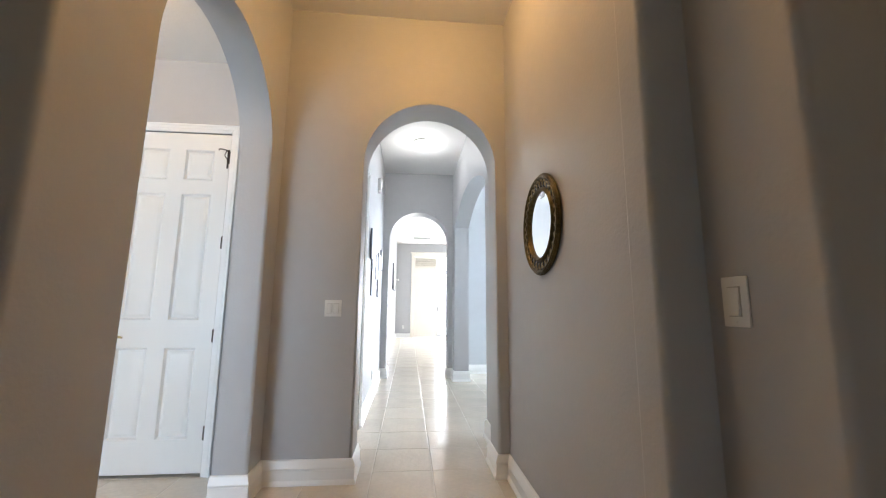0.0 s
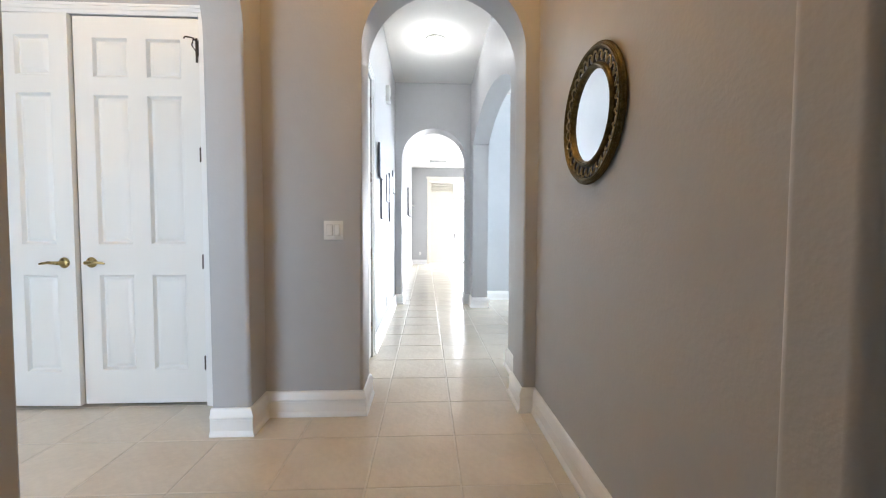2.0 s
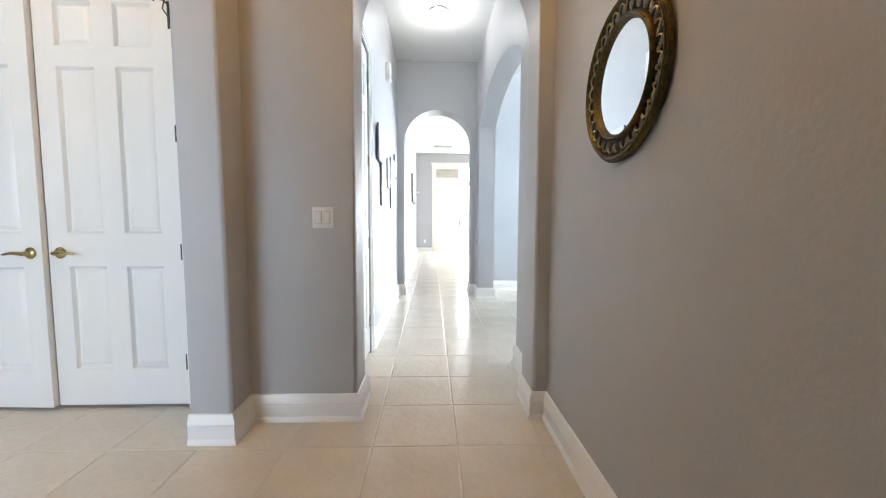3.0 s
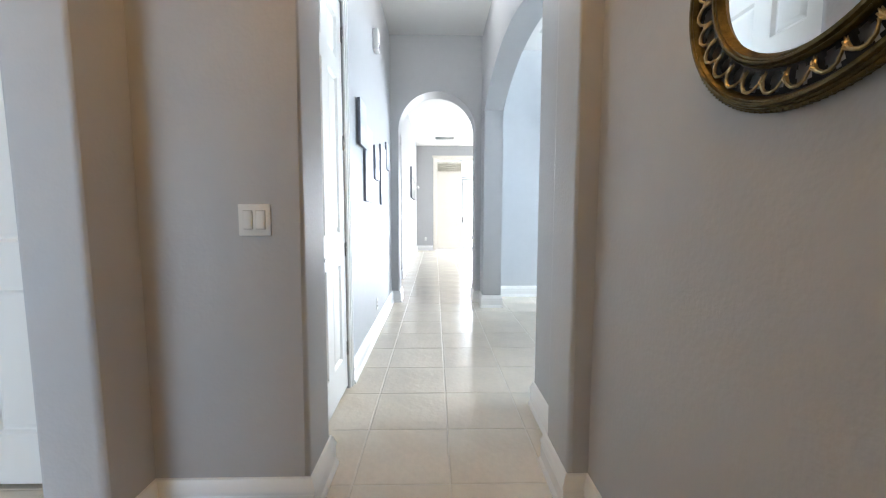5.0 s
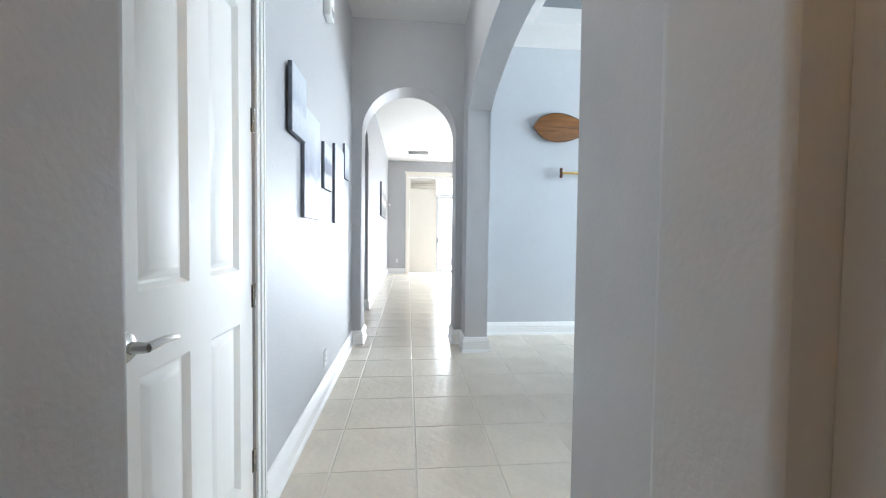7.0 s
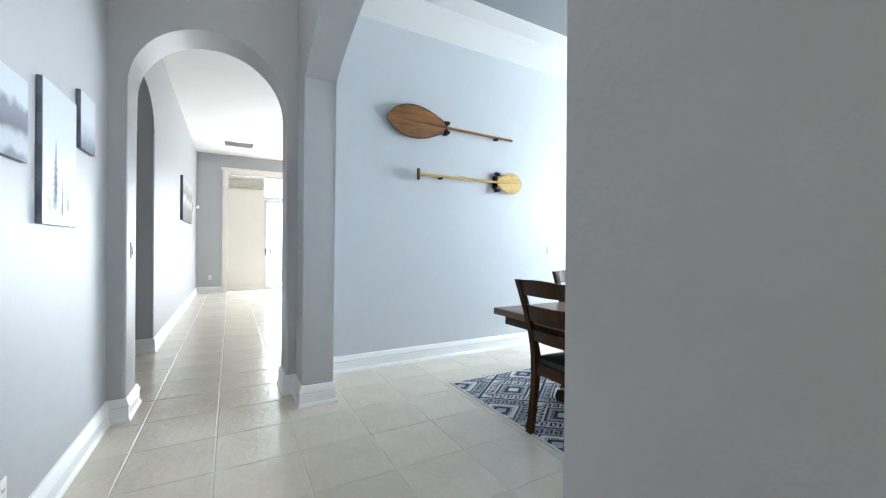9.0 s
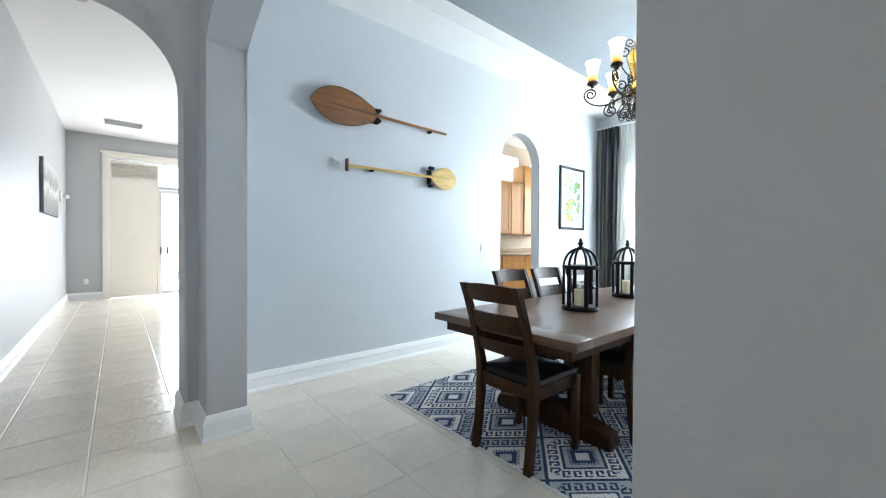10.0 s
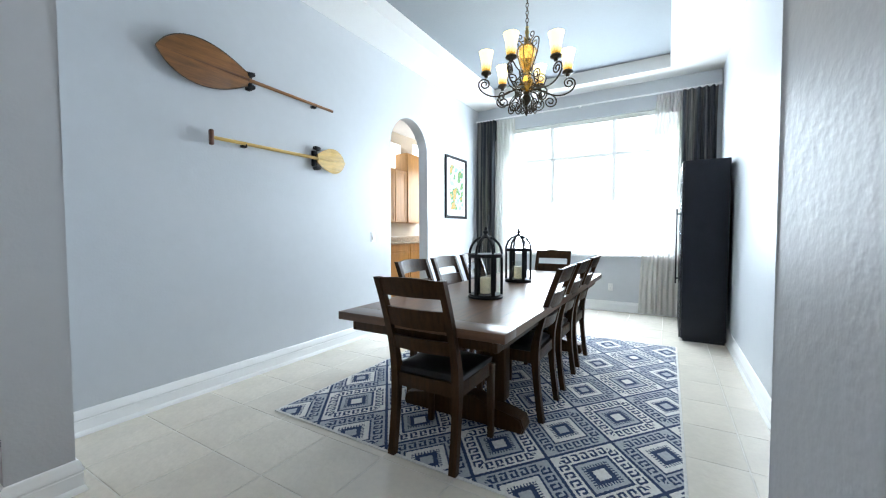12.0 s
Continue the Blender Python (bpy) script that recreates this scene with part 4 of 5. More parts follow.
add_box(bm, (-0.03, WY0 + 0.05, WZ1 - 0.05), (0.03, WY1 - 0.05, WZ1), 0.003)
add_box(bm, (-0.03, WY0 + 0.05, WZ0), (0.03, WY1 - 0.05, WZ0 + 0.05), 0.003)
part("window_frame", bm, FRAME, window)
MULL = [WY0 + 0.03, 4.46, 5.41, WY1 - 0.03]
for y in MULL[1:3]:
    part("mullion", boxed((-0.028, y - 0.028, WZ0 + 0.05), (0.028, y + 0.028, WZ1 - 0.05), 0.003), FRAME, window)
for z, t in ((2.44, 0.022), (1.65, 0.015)):
    for a, b in zip(MULL, MULL[1:]):
        part("glazing_bar", boxed((-0.022, a + 0.028, z - t), (0.022, b - 0.028, z + t), 0.002), FRAME, window)
for a, b in zip(MULL, MULL[1:]):
    for z0, z1 in ((WZ0 + 0.05, 1.635), (1.665, 2.418), (2.462, WZ1 - 0.05)):
        g = part("pane", boxed((-0.003, a + 0.028, z0), (0.003, b - 0.028, z1)), PANE, window)
        g.visible_shadow = False
part("window_sill", boxed((-0.125, WY0 - 0.03, WZ0 - 0.028), (-0.03, WY1 + 0.03, WZ0 + 0.004), 0.006, 3), TRIM, window)

rod = thing("curtain_rod", (XE - 0.09, 0, 3.20), "slim white curtain rod across the window wall", "curtain rod")
bm = bmesh.new()
add_tube(bm, [(0, 3.16, 0), (0, 6.71, 0)], 0.012, 12)
part("pole", bm, TRIM, rod)
for y in (3.20, 4.95, 6.67):
    bm = boxed((0.0, y - 0.01, -0.02), (0.09, y + 0.01, 0.012), 0.002)
    part("bracket", bm, TRIM, rod)
for y in (3.15, 6.72):
    bm = bmesh.new()
    bmesh.ops.create_uvsphere(bm, u_segments=14, v_segments=10, radius=0.02, matrix=Matrix.Translation((0, y, 0)))
    part("end_knob", bm, TRIM, rod)


def curtain(name, y0, y1, x, mat, label, folds, depth, seed, flare=0.0, top=3.185, spread=0.0):
    """Cloth in soft uneven folds from the rod to the floor."""
    rnd = random.Random(seed)
    ph = [rnd.uniform(0, 6.28) for _ in range(4)]
    bm = bmesh.new()
    nu, nz = folds * 10, 26
    rows = []
    for j in range(nz + 1):
        v = j / nz
        row = []
        for i in range(nu + 1):
            u = i / nu
            wave = math.sin(2 * math.pi * folds * u + 0.5 * math.sin(5 * u + ph[0]) + 0.35 * v * math.sin(ph[1] + 9 * u))
            squeeze = 1 - flare * math.sin(math.pi * min(1, v * 1.1)) * 0.5
            y = (y0 + y1) / 2 + (u - 0.5) * (y1 - y0) * squeeze + 0.010 * math.sin(7 * v + ph[2])
            y += spread * v ** 0.8 * (u if spread > 0 else 1 - u)
            row.append(bm.verts.new((x + depth * wave * (0.35 + 0.65 * (1 - v) ** 0.2) * (0.6 + 0.4 * math.sin(3 * u + ph[3])), y, top - v * (top - 0.012))))
        rows.append(row)
    for a, b in zip(rows, rows[1:]):
        for i in range(nu):
            bm.faces.new([a[i], a[i + 1], b[i + 1], b[i]])
    c = thing(name, (0, 0, 0), label, "curtain", "dining window curtains")
    ob = part("cloth", bm, mat, c, smooth=80)
    return c


curtain("drape", 6.36, 6.72, 6.665, DRAPE, "dark grey vertically streaked drape hanging from the rod", 6, 0.045, 1)
curtain("drape", 3.17, 3.57, 6.665, DRAPE, "dark grey vertically streaked drape hanging from the rod", 5, 0.045, 2)
curtain("sheer_curtain", 6.02, 6.39, 6.715, SHEER, "thin cream sheer curtain beside the drape", 7, 0.032, 3, spread=-0.05)
curtain("sheer_curtain", 3.53, 3.88, 6.715, SHEER, "thin cream sheer curtain beside the drape", 8, 0.034, 4, spread=0.20)

# ---- paddles on the wall ----


def blade_outline(length, width, skew, n=36):
    """Half-widths along a leaf-shaped blade, from its throat to its tip."""
    out = []
    for i in range(n + 1):
        u = i / n
        v = 0.03 + 0.97 * u ** skew
        w = max(0.0, 1 - (2 * v - 1) ** 2) ** 0.66
        out.append((u * length, width / 2 * w + 0.012 * (1 - u)))
    out[-1] = (length * 1.012, 0.006)
    return out


def paddle(name, x_from, x_to, z, blade_len, blade_w, blade_mat, shaft_mat, rib_mat, rim_mat, label, grip, pitch):
    """A wooden paddle lying along the wall; x_from is the blade's tip, x_to the handle's end."""
    sgn = 1 if x_to > x_from else -1
    total = abs(x_to - x_from)
    p = thing(name, (x_from, YN - 0.053, z), label, "paddle")
    p.matrix_world = p.matrix_world @ pose(0, 0, 0, 0, pitch, 0)
    out = blade_outline(blade_len, blade_w, 1.35 if grip else 1.30)
    bm = bmesh.new()
    rows = []
    for d, w in out:
        x = sgn * (blade_len - d)
        th = 0.010
        rows.append([bm.verts.new((x, y, zz)) for y, zz in ((0.0, -w), (-th * 0.7, -w * 0.92), (-th, 0.0), (-th * 0.7, w * 0.92), (0.0, w), (th * 0.6, w * 0.9), (th * 0.6, -w * 0.9))])
    for a, b in zip(rows, rows[1:]):
        for k in range(7):
            bm.faces.new([a[k], a[(k + 1) % 7], b[(k + 1) % 7], b[k]])
    bm.faces.new(rows[0]), bm.faces.new(rows[-1][::-1])
    part("blade", bm, blade_mat, p, "broad leaf-shaped wooden blade")
    bm = bmesh.new()
    edge = [(sgn * (blade_len - d), -0.002, w) for d, w in out] + [(sgn * (blade_len - d), -0.002, -w) for d, w in out[::-1]]
    add_tube(bm, edge, 0.0042, 6)
    part("rim", bm, rim_mat, p, "thin edge band")
    bm = bmesh.new()
    pts = [(sgn * (blade_len * 0.12), -0.009, 0), (sgn * blade_len * 0.6, -0.010, 0), (sgn * blade_len * 1.0, -0.006, 0)]
    add_tube(bm, pts, 0.01, 8, [0.002, 0.006, 0.013])
    part("rib", bm, rib_mat, p, "darker centre rib")
    bm = bmesh.new()
    add_tube(bm, [(sgn * blade_len * 0.93, 0, 0), (sgn * (total * 0.6), 0, 0), (sgn * total, 0, 0)], 0.014, 12, [0.016, 0.0145, 0.0135])
    part("shaft", bm, shaft_mat, p)
    if grip:
        bm = boxed((sgn * total - 0.016, -0.018, -0.060), (sgn * total + 0.016, 0.018, 0.060), 0.012, 3)
        part("grip", bm, KOA_DARK, p, "dark T-shaped grip")
    for d in (blade_len * 1.03, total * 0.86 if not grip else total * 0.80):
        near_blade = d < total * 0.6
        bm = boxed((sgn * d - 0.022, 0.012, -0.075 if near_blade else -0.028), (sgn * d + 0.022, 0.050, 0.075 if near_blade else -0.005), 0.006, 2)
        if near_blade:
            for s in (-1, 1):
                add_box(bm, (sgn * d - 0.03, -0.024, s * 0.045 - 0.016), (sgn * d + 0.03, 0.03, s * 0.045 + 0.016), 0.008, 2, pose(0, 0, 0, 0, s * 8, 0))
        else:
            add_tube(bm, [(sgn * d, 0.045, -0.022), (sgn * d, -0.01, -0.024), (sgn * d - 0.01, -0.02, -0.010)], 0.005, 8)
        part("wall_bracket", bm, BLACK, p, "dark wall bracket")
    return p


paddle("canoe_paddle", 1.642, 3.20, 2.484, 0.650, 0.328, KOA, KOA, KOA_DARK, BRONZE_DARK, "reddish-brown wooden canoe paddle with a broad blade on the wall", False, 0.8)
paddle("canoe_paddle", 3.355, 1.982, 1.955, 0.362, 0.232, PALEWOOD, PALEWOOD, PALEWOOD, PALEWOOD, "yellow wooden paddle with a dark T-grip on the wall", True, -0.3)

# ---- framed picture ----
pic = thing("framed_picture", (5.93, YN, 1.954), "black-framed picture of bright tropical flowers with a white mount", "picture")
W, Hh = 0.36, 0.50
bm = bmesh.new()
for lo, hi in (((-W, -0.028, -Hh), (-W + 0.042, -0.002, Hh)), ((W - 0.042, -0.028, -Hh), (W, -0.002, Hh)), ((-W + 0.042, -0.028, -Hh), (W - 0.042, -0.002, -Hh + 0.042)), ((-W + 0.042, -0.028, Hh - 0.042), (W - 0.042, -0.002, Hh))):
    add_box(bm, lo, hi, 0.004)
part("frame", bm, BLACK, pic)
part("mount", boxed((-W + 0.03, -0.012, -Hh + 0.03), (W - 0.03, -0.004, Hh - 0.03)), material("white_card", (0.8, 0.8, 0.78), 0.7, var=0.01), pic)


def flower_print():
    m = bpy.data.materials.new("tropical_flower_print")
    m.use_nodes = True
    n, l = m.node_tree.nodes, m.node_tree.links
    tc = n.new("ShaderNodeTexCoord")
    vo = n.new("ShaderNodeTexNoise")
    vo.inputs["Scale"].default_value, vo.inputs["Detail"].default_value = 5.0, 3
    ramp = n.new("ShaderNodeValToRGB")
    e = ramp.color_ramp.elements
    cols = [(0.33, (0.05, 0.16, 0.30)), (0.41, (0.28, 0.42, 0.50)), (0.46, (0.55, 0.60, 0.58)), (0.50, (0.50, 0.56, 0.50)), (0.53, (0.05, 0.15, 0.04)), (0.58, (0.10, 0.22, 0.05)), (0.61, (0.50, 0.20, 0.03))]
    while len(e) < len(cols):
        e.new(0.5)
    for k, (p, c) in enumerate(cols):
        e[k].position, e[k].color = p, (*c, 1)
    l.new(tc.outputs["Object"], vo.inputs["Vector"]), l.new(vo.outputs[0], ramp.inputs[0])
    l.new(ramp.outputs[0], n["Principled BSDF"].inputs["Base Color"])
    n["Principled BSDF"].inputs["Roughness"].default_value = 0.6
    return m


part("print", boxed((-0.235, -0.0145, -0.36), (0.235, -0.0118, 0.36)), flower_print(), pic, smooth=None)
g = part("glazing", boxed((-W + 0.03, -0.020, -Hh + 0.03), (W - 0.03, -0.018, Hh - 0.03)), GLASS, pic)
g.visible_shadow = False

# ---- tall dark cabinet ----
CX0, CX1, CY0, CY1, CH = 5.365, 6.25, 3.155, 3.59, 2.005
cab = thing("tall_cabinet", ((CX0 + CX1) / 2, 3.37, 0), "tall black-blue lacquered cabinet with slim bar handles against the wall", "cabinet")
NAVYLAC = material("blue_black_lacquer", (0.010, 0.012, 0.020), 0.48, spec=0.3, var=0.2, scale=6, bump=0.0002, bump_scale=200)
DOORLAC = material("glossy_blue_black_lacquer", (0.010, 0.012, 0.020), 0.22, spec=0.5, var=0.2, scale=6, coat=0.3)
ox, oy = (CX0 + CX1) / 2, 3.37
part("body", boxed((CX0 - ox, CY0 - oy, 0.03), (CX1 - ox, CY1 - 0.022 - oy, CH), 0.004, 2), NAVYLAC, cab)
part("plinth", boxed((CX0 - ox + 0.02, CY0 - oy + 0.01, 0.0), (CX1 - ox - 0.02, CY1 - oy - 0.04, 0.03)), NAVYLAC, cab)
for k in range(2):
    x0 = CX0 - ox + 0.002 + k * (CX1 - CX0) / 2
    x1 = x0 + (CX1 - CX0) / 2 - 0.004
    bm, rail = bmesh.new(), 0.06
    y0, y1 = CY1 - 0.021 - oy, CY1 - oy
    for lo, hi in (((x0, y0, 0.04), (x0 + rail, y1, CH - 0.005)), ((x1 - rail, y0, 0.04), (x1, y1, CH - 0.005)),
                   ((x0 + rail, y0, 0.04), (x1 - rail, y1, 0.04 + rail)), ((x0 + rail, y0, CH - 0.005 - rail), (x1 - rail, y1, CH - 0.005))):
        add_box(bm, lo, hi, 0.002, 1)
    dr = part("door", bm, DOORLAC, cab)
    part("panel", boxed((x0 + rail, y0 + 0.002, 0.04 + rail), (x1 - rail, y1 - 0.009, CH - 0.005 - rail)), DOORLAC, dr)
    hx = x1 - 0.04 if k == 0 else x0 + 0.04
    bm = bmesh.new()
    add_tube(bm, [(hx, CY1 - oy + 0.035, 0.60), (hx, CY1 - oy + 0.035, 1.50)], 0.008, 10)
    for z in (0.66, 1.44):
        add_tube(bm, [(hx, CY1 - oy - 0.002, z), (hx, CY1 - oy + 0.035, z)], 0.006, 8)
    part("bar_handle", bm, BLACK, dr, "slim black bar handle")

# ---- kitchen seen through the small arch ----


def cupboard(name, lo, hi, doors, label, drawer=0.0):
    c = thing(name, ((lo[0] + hi[0]) / 2, hi[1], lo[2]), label, "cabinet", "kitchen cabinets")
    o = Vector(((lo[0] + hi[0]) / 2, hi[1], lo[2]))
    part("body", boxed(tuple(Vector(lo) + Vector((0, 0.021, 0)) - o), tuple(Vector(hi) - o), 0.002), OAK, c)
    w = (hi[0] - lo[0]) / doors
    for k in range(doors):
        a, b = lo[0] + k * w + 0.006 - o.x, lo[0] + (k + 1) * w - 0.006 - o.x
        spans = [(0.012, hi[2] - lo[2] - 0.012 - drawer)]
        if drawer:
            spans.append((hi[2] - lo[2] - drawer, hi[2] - lo[2] - 0.012))
        for z0, z1 in spans:
            y = lo[1] - o.y
            bm = bmesh.new()
            s = 0.055 if z1 - z0 > 0.25 else 0.03
            for q in (((a, y, z0), (a + s, y + 0.02, z1)), ((b - s, y, z0), (b, y + 0.02, z1)), ((a + s, y, z0), (b - s, y + 0.02, z0 + s)), ((a + s, y, z1 - s), (b - s, y + 0.02, z1))):
                add_box(bm, *q, 0.002, 1)
            add_box(bm, (a + s, y + 0.009, z0 + s), (b - s, y + 0.018, z1 - s))
            part("door" if z1 - z0 > 0.25 else "drawer_front", bm, OAK, c)
    return c


for x0, x1, n in ((5.39, 6.14, 2), (6.145, 6.515, 1)):
    cupboard("kitchen_wall_cabinet", (x0, 8.17, 1.41), (x1, 8.46, 2.42), n, "honey maple wall cabinet with framed doors")
cupboard("tall_kitchen_cabinet", (6.52, 8.15, 1.41), (7.24, 8.46, 2.785), 1, "tall honey maple cabinet over the counter end")
for k in range(4):
    cupboard("kitchen_base_cabinet", (5.20 + k * 0.72, 8.18, 0.0), (5.91 + k * 0.72, 8.46, 1.0), 1, "honey maple base cabinet with a drawer", 0.16)
top = thing("kitchen_worktop", (6.28, 8.45, 1.0), "beige speckled stone worktop with a low upstand", "worktop")
bm = boxed((-1.12, -0.31, 0.0), (1.82, 0.008, 0.035), 0.006, 2)
add_box(bm, (-1.12, -0.016, 0.034), (1.82, 0.008, 0.14), 0.003)
part("slab", bm, COUNTER, top)
for x0, x1 in ((5.98, 6.68), (7.13, 7.47)):
    w = tagged(thing("window_2" if x0 < 7 else "window_3", ((x0 + x1) / 2, 8.455, 0), "small bright window high over the cabinets", "window"), kind="structure")
    part("pane", boxed((x0 - (x0 + x1) / 2, -0.006, 2.51 if x0 < 7 else 2.84), (x1 - (x0 + x1) / 2, 0.0, 2.99 if x0 < 7 else 3.10)), HAZE, w)

# ---- rug ----
RX0, RX1, RY0, RY1 = 1.985, 5.03, 3.612, 6.008
STEP = 0.0047
KEY = ("11111100", "00001100", "11001100", "11001100", "11111100")


def rug_tone(x, y):
    """0 cream, 1 navy, 2 grey: nested lozenges with hooked borders."""
    x, y = 1.905 + (x - RX0) * 0.9934, 3.565 + (y - RY0) * 0.9975
    A, B = 0.342, 0.2745
    col = round((x - 2.285) / A)
    best = None
    for c in (col - 1, col, col + 1):
        oy = 3.925 if c % 2 == 0 else 3.65
        r = round((y - oy) / (2 * B))
        dx, dy = (x - 2.285 - c * A) / A, (y - oy - r * 2 * B) / B
        p = abs(dx) + abs(dy)
        if best is None or p < best[0]:
            best = (p, dx, dy, c % 2)
    p, dx, dy, odd = best
    ground = 2 if odd else 0
    along = (abs(dx) - abs(dy)) * (1 if dx * dy > 0 else -1)
    if p > 0.955:
        return 1
    if p > 0.89:
        return ground
    if p > 0.625:
        if abs(along) > 0.68:
            return 1 if 0.70 < p < 0.79 and abs(along) < p - 0.03 else ground
        s = (along + 0.68) / 1.36 * 5
        return 1 if KEY[max(0, min(int((0.89 - p) / 0.265 * 5), 4))][int((s % 1) * 8)] == "1" else ground
    if p > 0.56:
        return ground
    if p > (0.505 if odd else 0.485):
        return 1
    saw = 0.09 * (int((along + 2) * 25) % 2)
    if odd:
        if p > 0.28 + saw:
            return 0
        return 1 if p > 0.16 else 2
    if p > 0.29 + saw:
        return 2
    return 1 if p > 0.175 else 0


nx, ny = int((RX1 - RX0) / STEP), int((RY1 - RY0) / STEP)
gx, gy = np.linspace(RX0, RX1, nx + 1), np.linspace(RY0, RY1, ny + 1)
rnd = np.random.RandomState(5)
zz = 0.009 + 0.0009 * rnd.rand(nx + 1, ny + 1)
co = np.empty((nx + 1, ny + 1, 3))
co[:, :, 0], co[:, :, 1], co[:, :, 2] = gx[:, None], gy[None, :], zz
idx = np.arange((nx + 1) * (ny + 1)).reshape(nx + 1, ny + 1)
quads = np.stack([idx[:-1, :-1], idx[1:, :-1], idx[1:, 1:], idx[:-1, 1:]], -1).reshape(-1, 4)
me = bpy.data.meshes.new("rug_top")
me.from_pydata(co.reshape(-1, 3).tolist(), [], quads.tolist())
tones = [0 if (i < 2 or j < 2 or i > nx - 3 or j > ny - 3) else rug_tone((gx[i] + gx[i + 1]) / 2, (gy[j] + gy[j + 1]) / 2) for i in range(nx) for j in range(ny)]
for m in (RUG_CREAM, RUG_NAVY, RUG_GREY):
    me.materials.append(m)
me.polygons.foreach_set("material_index", tones)
rug = thing("area_rug", (0, 0, 0), "flat-woven navy, grey and cream rug with nested diamonds and hooked borders", "rug")
pile = new("rug_top", me)
pile.parent = rug
part("binding", boxed((RX0 - 0.006, RY0 - 0.006, 0.001), (RX1 + 0.006, RY1 + 0.006, 0.0085), 0.003, 2), RUG_CREAM, rug, "cream bound edge")

# ---- dining table ----
TXA, TXB, TYA, TYB, TZ = 1.985, 4.95, 4.345, 5.398, 0.755
table = thing("dining_table", ((TXA + TXB) / 2, (TYA + TYB) / 2, 0.0095), "long brown plank dining table with breadboard ends and trestle base", "dining table")
tx, ty = (TXB - TXA) / 2, (TYB - TYA) / 2
zt = TZ - 0.0095
END = 0.16
n = 7
for k in range(n):
    y0, y1 = -ty + k * 2 * ty / n, -ty + (k + 1) * 2 * ty / n
    part("plank", boxed((-tx + END + 0.0004, y0 + 0.0002, zt - 0.045), (tx - END - 0.0004, y1 - 0.0002, zt)), TABLEWOOD, table)
for s in (-1, 1):
    part("breadboard_end", boxed((s * tx - (END if s > 0 else 0), -ty, zt - 0.046), (s * tx + (END if s < 0 else 0), ty, zt + 0.0005), 0.003, 2), TABLEEND, table)
bm = bmesh.new()
for lo, hi in (((-tx + 0.06, -ty + 0.06, zt - 0.115), (tx - 0.06, -ty + 0.085, zt - 0.046)), ((-tx + 0.06, ty - 0.085, zt - 0.115), (tx - 0.06, ty - 0.06, zt - 0.046)),
               ((-tx + 0.06, -ty + 0.085, zt - 0.115), (-tx + 0.085, ty - 0.085, zt - 0.046)), ((tx - 0.085, -ty + 0.085, zt - 0.115), (tx - 0.06, ty - 0.085, zt - 0.046))):
    add_box(bm, lo, hi, 0.004)
part("apron", bm, ESPRESSO, table)
for s in (-1, 1):
    px = s * (tx - 0.60)
    bm = bmesh.new()
    prof = [(-0.43, 0.0), (0.43, 0.0), (0.44, 0.03), (0.42, 0.085), (0.36, 0.10), (0.20, 0.125), (0.12, 0.17), (-0.12, 0.17), (-0.20, 0.125), (-0.36, 0.10), (-0.42, 0.085), (-0.44, 0.03)]
    fa = [bm.verts.new((px - 0.065, y, z)) for y, z in prof]
    fb = [bm.verts.new((px + 0.065, y, z)) for y, z in prof]
    bm.faces.new(fa), bm.faces.new(fb[::-1])
    for k in range(len(prof)):
        bm.faces.new([fa[k], fb[k], fb[(k + 1) % len(prof)], fa[(k + 1) % len(prof)]])
    bmesh.ops.bevel(bm, geom=[e for e in bm.edges if abs(e.verts[0].co.x - e.verts[1].co.x) < 1e-6], offset=0.008, segments=2, affect="EDGES")
    foot = part("trestle_foot", bm, ESPRESSO, table, "heavy carved dark wooden foot")
    for yy in (-0.26, 0.26):
        part("trestle_post", boxed((px - 0.05, yy - 0.05, 0.165), (px + 0.05, yy + 0.05, zt - 0.10), 0.008, 2), ESPRESSO, table)
    part("trestle_head", boxed((px - 0.055, -0.36, zt - 0.10), (px + 0.055, 0.36, zt - 0.046), 0.01, 2), ESPRESSO, table)
part("stretcher", boxed((-tx + 0.66, -0.03, 0.19), (tx - 0.66, 0.03, 0.28), 0.006, 2), ESPRESSO, table)

# ---- chairs ----


